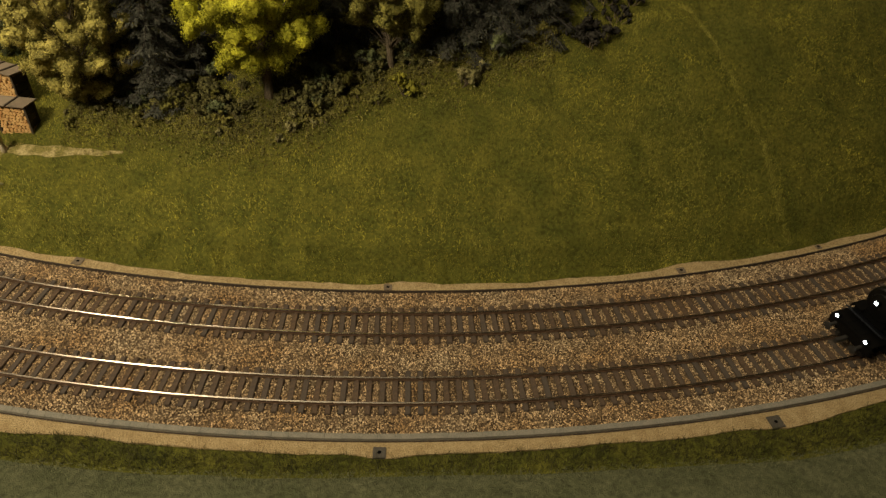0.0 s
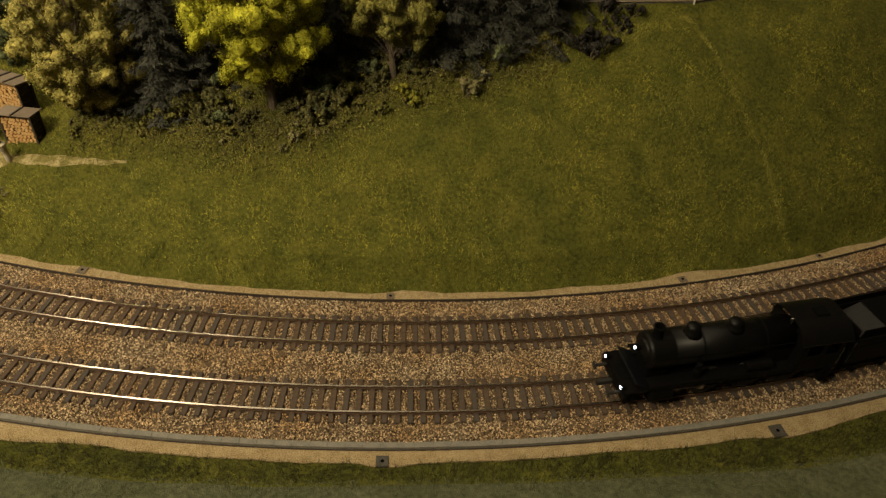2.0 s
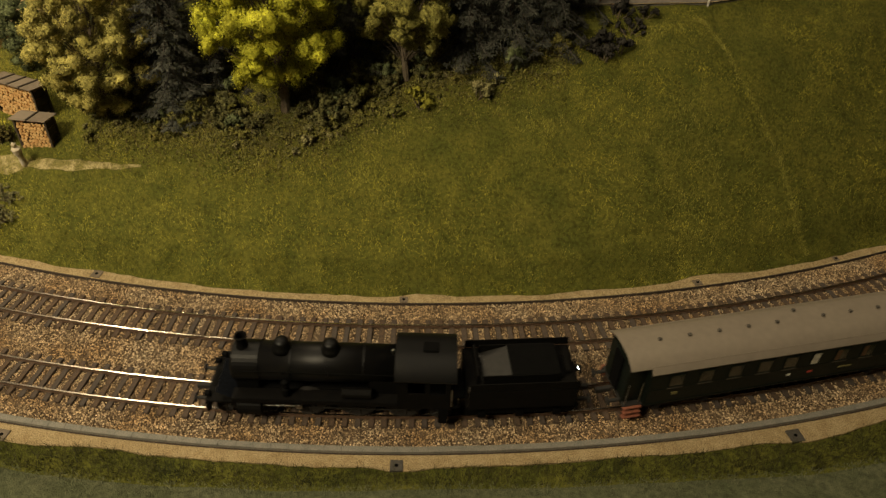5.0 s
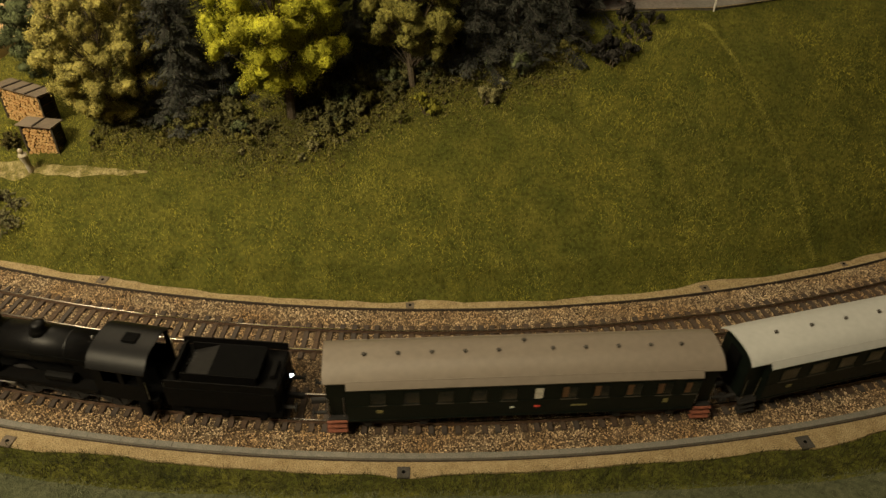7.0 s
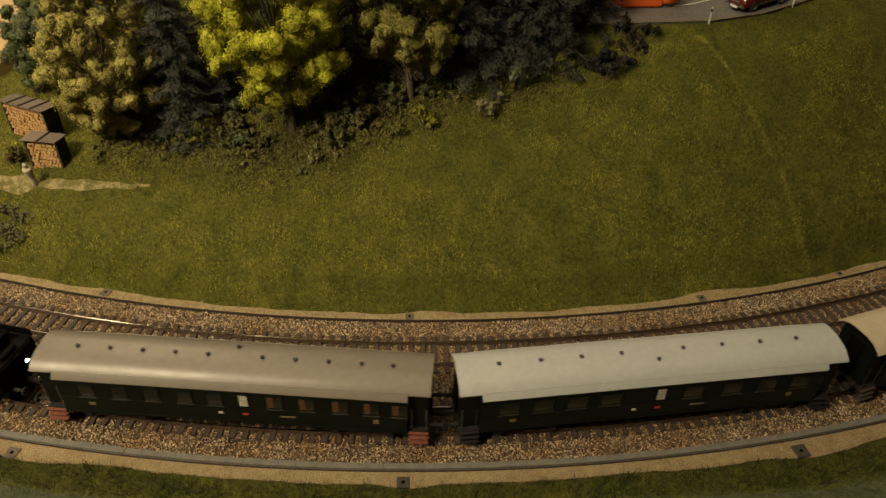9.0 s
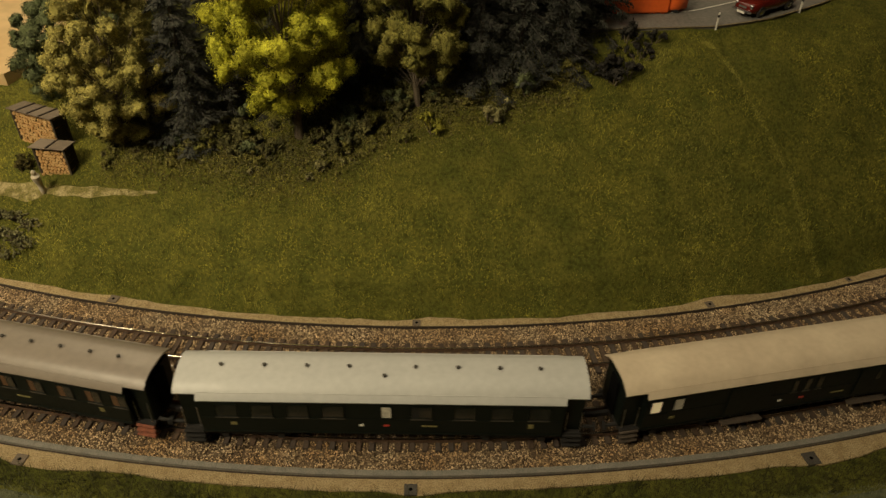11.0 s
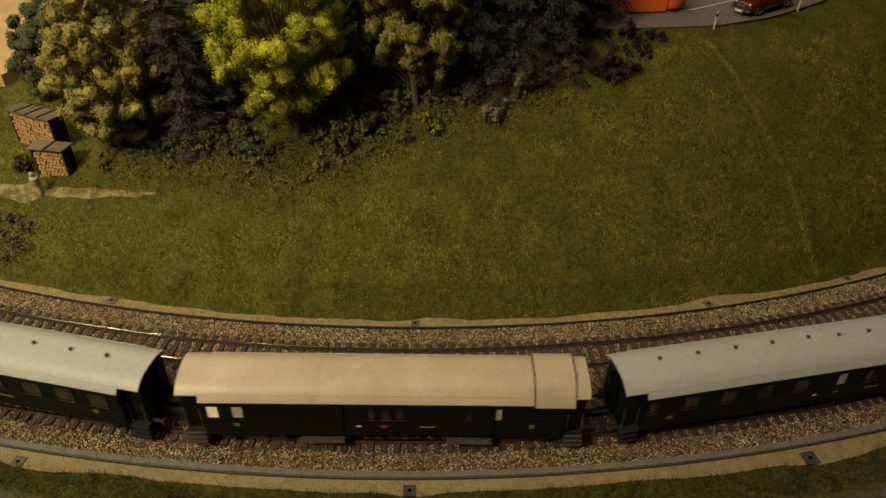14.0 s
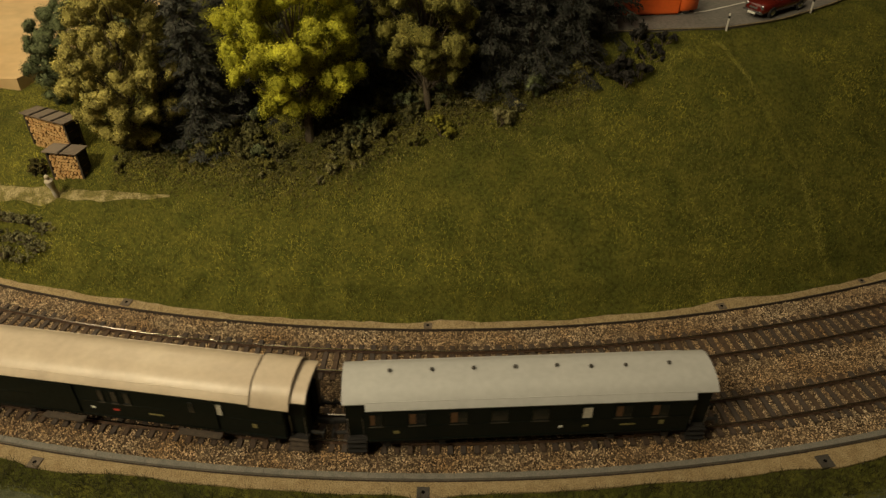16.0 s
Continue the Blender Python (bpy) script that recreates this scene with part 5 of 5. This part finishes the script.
for i, (x, y) in enumerate([(-0.331, 0.400), (-0.316, 0.398), (-0.305, 0.392), (-0.326, 0.390), (-0.313, 0.386), (-0.304, 0.381), (-0.328, 0.380), (-0.317, 0.376), (-0.340, 0.392), (-0.343, 0.403), (-0.338, 0.380)]):
    shrub("shrub", "grey-green shrub on the bank by the lane", on_ground(x, y), 0.024, 0.0032, "leaf_bank", 340 + i, group="bank shrubs", clumps=60, per=900, leaf=0.00045)


# ---- woodpiles ----
def woodpile(label, base, turn, wide, tall, deep, rows, cols, seed, panels):
    """Stacked split logs in a frame under a sloping plank roof. Its log ends face -y."""
    rng = random.Random(seed)
    top = thing("woodpile", label, "woodpile", Matrix.Translation(base) @ pose(0, 0, 0, 0, 0, turn), group="woodpiles")
    me = None
    dx, dz = wide / cols, tall / rows
    for r in range(rows):
        for c in range(cols):
            x = -wide / 2 + dx * (c + 0.5 + (0.5 if r % 2 else 0.0) - 0.25) + rng.uniform(-0.1, 0.1) * dx
            z = dz * (r + 0.5) + rng.uniform(-0.1, 0.1) * dz
            if me is None:
                ob = part("log", lathe([(dx * 0.40, -deep), (dx * 0.52, -deep + 0.0002), (dx * 0.52, -0.0002), (dx * 0.45, 0)], (0, 0, 0), (0, -1, 0), 7), M["log_end"], top)
                me = ob.data
            else:
                ob = new("log", me)
                ob.parent = top
            s = rng.uniform(0.8, 1.12)
            ob.matrix_basis = pose(x, rng.uniform(-0.0006, 0.0006), z, 0, rng.uniform(0, 360), 0) @ Matrix.Diagonal((s, 1, s, 1))
    for x in (-wide / 2 - 0.0009, wide / 2 + 0.0009):
        for y in (0.0006, deep - 0.0006):
            part("post", box(x - 0.0007, x + 0.0007, y - 0.0007, y + 0.0007, -0.003, tall + 0.0015), M["dark_wood"], top)
    for side in (-1, 1):
        for k in range(4):
            z = tall * (k + 0.5) / 4
            part("side_board", box(*sorted((side * (wide / 2 + 0.0003), side * (wide / 2 + 0.0008))), 0.0010, deep, z - tall * 0.11, z + tall * 0.11), M["dark_wood"], top)
    part("back_board", box(-wide / 2, wide / 2, deep, deep + 0.0006, 0, tall), M["dark_wood"], top)
    span = (wide + 0.006) / panels
    for k in range(panels):
        x = -wide / 2 - 0.003 + span * (k + 0.5)
        m = pose(x, deep / 2, tall + 0.0022, -6, 0, 0)
        part("roof_plank", box(-span / 2 + 0.0003, span / 2 - 0.0003, -deep / 2 - 0.0022, deep / 2 + 0.0022, -0.0003, 0.0004, 0.0001, turn=m), M["plank"], top)
        if k:
            part("roof_batten", box(-0.0006, 0.0006, -deep / 2 - 0.0022, deep / 2 + 0.0022, 0.0004, 0.0011, turn=pose(x - span / 2, deep / 2, tall + 0.0022, -6, 0, 0)), M["dark_wood"], top)
    return top


woodpile("long woodpile of split logs under a plank roof", Vector((-0.3165, 0.4500, 0.0470)), -20, 0.036, 0.0245, 0.012, 9, 14, 3, 4)
woodpile("short woodpile of split logs under a grey board roof", Vector((-0.2940, 0.4225, 0.0400)), -4, 0.0205, 0.0205, 0.011, 8, 8, 4, 2)

for i, (x, y) in enumerate([(-0.3205, 0.4330), (-0.3160, 0.4290), (-0.3215, 0.4265)]):
    shrub("brush_heap", "brown heap of brushwood beside the short woodpile", on_ground(x, y), 0.010, 0.008, "litter", 380 + i, group="brush heaps")

fig = lathe([(0.0016, 0), (0.0022, 0.0004), (0.0019, 0.0070), (0.0022, 0.0098), (0.0028, 0.0120), (0.0030, 0.0152), (0.0012, 0.0166), (0.0016, 0.0178), (0.0016, 0.0192), (0.0006, 0.0203)], (0, 0, 0), (0, 0, 1), 14)
ob = new("figurine", bpy.data.meshes.new("figurine"))
fig.to_mesh(ob.data)
fig.free()
ob.data.materials.append(M["figure"])
ob.matrix_basis = Matrix.Translation(on_ground(-0.2985, 0.4095)) @ pose(0, 0, 0, 12, 0, 0)
tagged(ob, "plain painted model figurine standing on the lane", "figurine")


# ---- small things by the track ----
def cover_plate(label, a, r, size, mat, turn=0.0, z=-0.0016):
    top = thing("cover_plate", label, "cover plate", pose(CX + r * math.sin(a), CY - r * math.cos(a), z, 0, 0, math.degrees(a) + turn), group="cable covers")
    part("plate", box(-size / 2, size / 2, -size / 2, size / 2, -0.0015, 0.0004, 0.0002), M[mat], top)
    part("lifting_hole", lathe([(0.0010, 0), (0.0010, 0.0002)], (0, 0, 0.0003), (0, 0, 1), 10), M["loco_dark"], top)
    return top


for a, off, size, mat in ((0.0632, 0.0632, 0.0066, "iron"), (0.2525, 0.0640, 0.0078, "iron"), (-0.118, 0.0640, 0.0066, "cover")):
    cover_plate("small square grey cable cover in the sand strip", a, R_MID + off, size, mat, 0, -0.0024)
for a, off, size, mat in ((0.0640, -0.0575, 0.0052, "cover"), (0.2570, -0.0580, 0.0056, "cover"), (-0.1340, -0.0590, 0.0066, "cover"), (0.3640, -0.0580, 0.0040, "cover")):
    cover_plate("small brown cable cover in the sand path", a, R_MID + off, size, mat)


def marker_post(a):
    r = road_edge(a) + 0.0008
    top = thing("marker_post", "white road marker post with black band", "marker post", pose(CX + r * math.sin(a), CY - r * math.cos(a), 0.1165), group="road marker posts")
    part("post", box(-0.00065, 0.00065, -0.0005, 0.0005, -0.002, 0.0125, 0.0002), M["white_paint"], top)
    part("black_band", box(-0.0007, 0.0007, -0.00055, 0.00055, 0.0092, 0.0112), M["black_paint"], top)
    part("cap", box(-0.0006, 0.0006, -0.00045, 0.00045, 0.0125, 0.0130, 0.0002), M["white_paint"], top)


marker_post(0.331)
marker_post(0.434)


def loft(sections, bm=None):
    """Closed skin through rings of equal count."""
    bm = bm or bmesh.new()
    rings = [[bm.verts.new(p) for p in ring] for ring in sections]
    n = len(rings[0])
    for p, q in zip(rings, rings[1:]):
        for k in range(n):
            bm.faces.new((p[k], p[(k + 1) % n], q[(k + 1) % n], q[k]))
    bm.faces.new(rings[0][::-1])
    bm.faces.new(rings[-1])
    bmesh.ops.recalc_face_normals(bm, faces=bm.faces)
    return bm


def section(x, half, z0, z1, round_top=0.5):
    """Rounded cross-section of a car body at x."""
    pts = []
    for k in range(16):
        a = 2 * math.pi * k / 16
        c, s = math.cos(a), math.sin(a)
        y = half * math.copysign(abs(c) ** 0.55, c)
        z = (z0 + z1) / 2 + (z1 - z0) / 2 * math.copysign(abs(s) ** (round_top if s > 0 else 0.4), s)
        pts.append((x, y, z))
    return pts


def car(m):
    """A small rounded saloon, front towards +x."""
    top = thing("car", "dark red rounded saloon car with chrome bumper", "car", m)
    body = loft([section(0.0262, 0.0060, 0.0042, 0.0078), section(0.0245, 0.0082, 0.0030, 0.0095), section(0.0180, 0.0090, 0.0028, 0.0105), section(0.0085, 0.0092, 0.0026, 0.0112),
                 section(-0.0120, 0.0092, 0.0026, 0.0112), section(-0.0200, 0.0088, 0.0028, 0.0103), section(-0.0245, 0.0075, 0.0036, 0.0090)])
    part("body", body, M["car_red"], top, smooth=True)
    cabin = loft([section(0.0088, 0.0070, 0.0105, 0.0112), section(0.0045, 0.0072, 0.0105, 0.0165), section(-0.0060, 0.0072, 0.0105, 0.0170), section(-0.0120, 0.0070, 0.0105, 0.0150), section(-0.0165, 0.0066, 0.0100, 0.0108)])
    part("roof", cabin, M["car_red"], top, smooth=True)
    shield = box(-0.0004, 0.0004, -0.0060, 0.0060, -0.0024, 0.0024, 0.0003, turn=pose(0.0072, 0, 0.0138, 0, -42, 0))
    part("windscreen", shield, M["pane"], top)
    for side in (1, -1):
        for x0, x1 in ((-0.0022, 0.0042), (-0.0110, -0.0032)):
            part("side_window", box(x0, x1, *sorted((side * 0.0068, side * 0.00745)), 0.0120, 0.0156, 0.0003), M["pane"], top)
        part("headlight", lathe([(0.0014, 0), (0.0016, 0.0006), (0.0010, 0.0012)], (0.0246, side * 0.0062, 0.0078), (1, 0, 0), 14), M["chrome"], top)
        part("door_handle", box(-0.0030, -0.0016, *sorted((side * 0.0090, side * 0.0095)), 0.0098, 0.0101), M["chrome"], top)
        for x in (0.0160, -0.0140):
            wheel = part("wheel", lathe([(0.0034, 0), (0.0038, 0.0004), (0.0038, 0.0018), (0.0034, 0.0022)], (x, side * 0.0071, 0.0038), (0, side, 0), 20), M["tyre"], top)
            part("hub_cap", lathe([(0.0022, 0), (0.0020, 0.0003), (0.0008, 0.0006)], (x, side * 0.0092, 0.0038), (0, side, 0), 16), M["chrome"], wheel)
    part("bumper", box(0.0255, 0.0272, -0.0084, 0.0084, 0.0036, 0.0052, 0.0006), M["chrome"], top)
    part("grille", box(0.0250, 0.0264, -0.0036, 0.0036, 0.0058, 0.0080, 0.0004), M["chrome"], top)
    part("number_plate", box(0.0268, 0.0275, -0.0030, 0.0030, 0.0028, 0.0042), M["white_paint"], top)
    return top


car(pose(0.2225, 0.5850, 0.1194, 0, 0, 180 + 36) @ Matrix.Diagonal((1.1, 1.1, 1.1, 1)))


def orange_van(m):
    top = thing("delivery_van", "bright orange delivery van on the road", "van", m)
    part("body", box(-0.030, 0.016, -0.0116, 0.0116, 0.0004, 0.0290, 0.0014), M["orange"], top)
    part("cab", loft([section(0.0160, 0.0116, 0.0008, 0.0270), section(0.0225, 0.0116, 0.0008, 0.0230), section(0.0300, 0.0098, 0.0024, 0.0130)]), M["orange"], top, smooth=True)
    part("windscreen", box(-0.0004, 0.0004, -0.0085, 0.0085, -0.0045, 0.0045, 0.0002, turn=pose(0.0262, 0, 0.0180, 0, -38, 0)), M["pane"], top)
    for side in (1, -1):
        part("side_window", box(0.0175, 0.0225, *sorted((side * 0.0100, side * 0.0109)), 0.0135, 0.0205, 0.0003), M["pane"], top)
        for x in (0.0215, -0.0180):
            wheel = part("wheel", lathe([(0.0040, 0), (0.0044, 0.0005), (0.0044, 0.0020), (0.0040, 0.0025)], (x, side * 0.0070, 0.0044), (0, side, 0), 18), M["tyre"], top)
            part("hub_cap", lathe([(0.0024, 0), (0.0020, 0.0004)], (x, side * 0.0094, 0.0044), (0, side, 0), 14), M["chrome"], wheel)
    return top


orange_van(pose(0.1270, 0.5765, 0.1193, 0, 0, 8))


# ---- what moves ----
def distance(t):
    """Metres that the train has run at t seconds."""
    ts, ds = [r[0] for r in RUN], [r[1] for r in RUN]
    return float(np.interp(t, ts, ds))


def motions():
    for ob, start, half in TRAIN:
        rows = []
        for i in range(33):
            t = i * 0.5
            s = start - distance(t)
            p, q = arc(s - half), arc(s + half)
            heading = p - q
            mid = (p + q) / 2
            rows.append((t, Matrix.Translation(mid) @ pose(0, 0, 0, 0, 0, math.degrees(math.atan2(heading.y, heading.x)))))
        walk(ob, rows)
    for ob, x, r in TURNING:
        step = 0.1 if r < 0.0075 else 0.2
        n = int(round(16.0 / step))
        rows = [(i * step, Matrix.Translation((x, 0, r)) @ Matrix.Rotation(distance(i * step) / r, 4, "Y")) for i in range(n + 1)]
        walk(ob, rows)


motions()
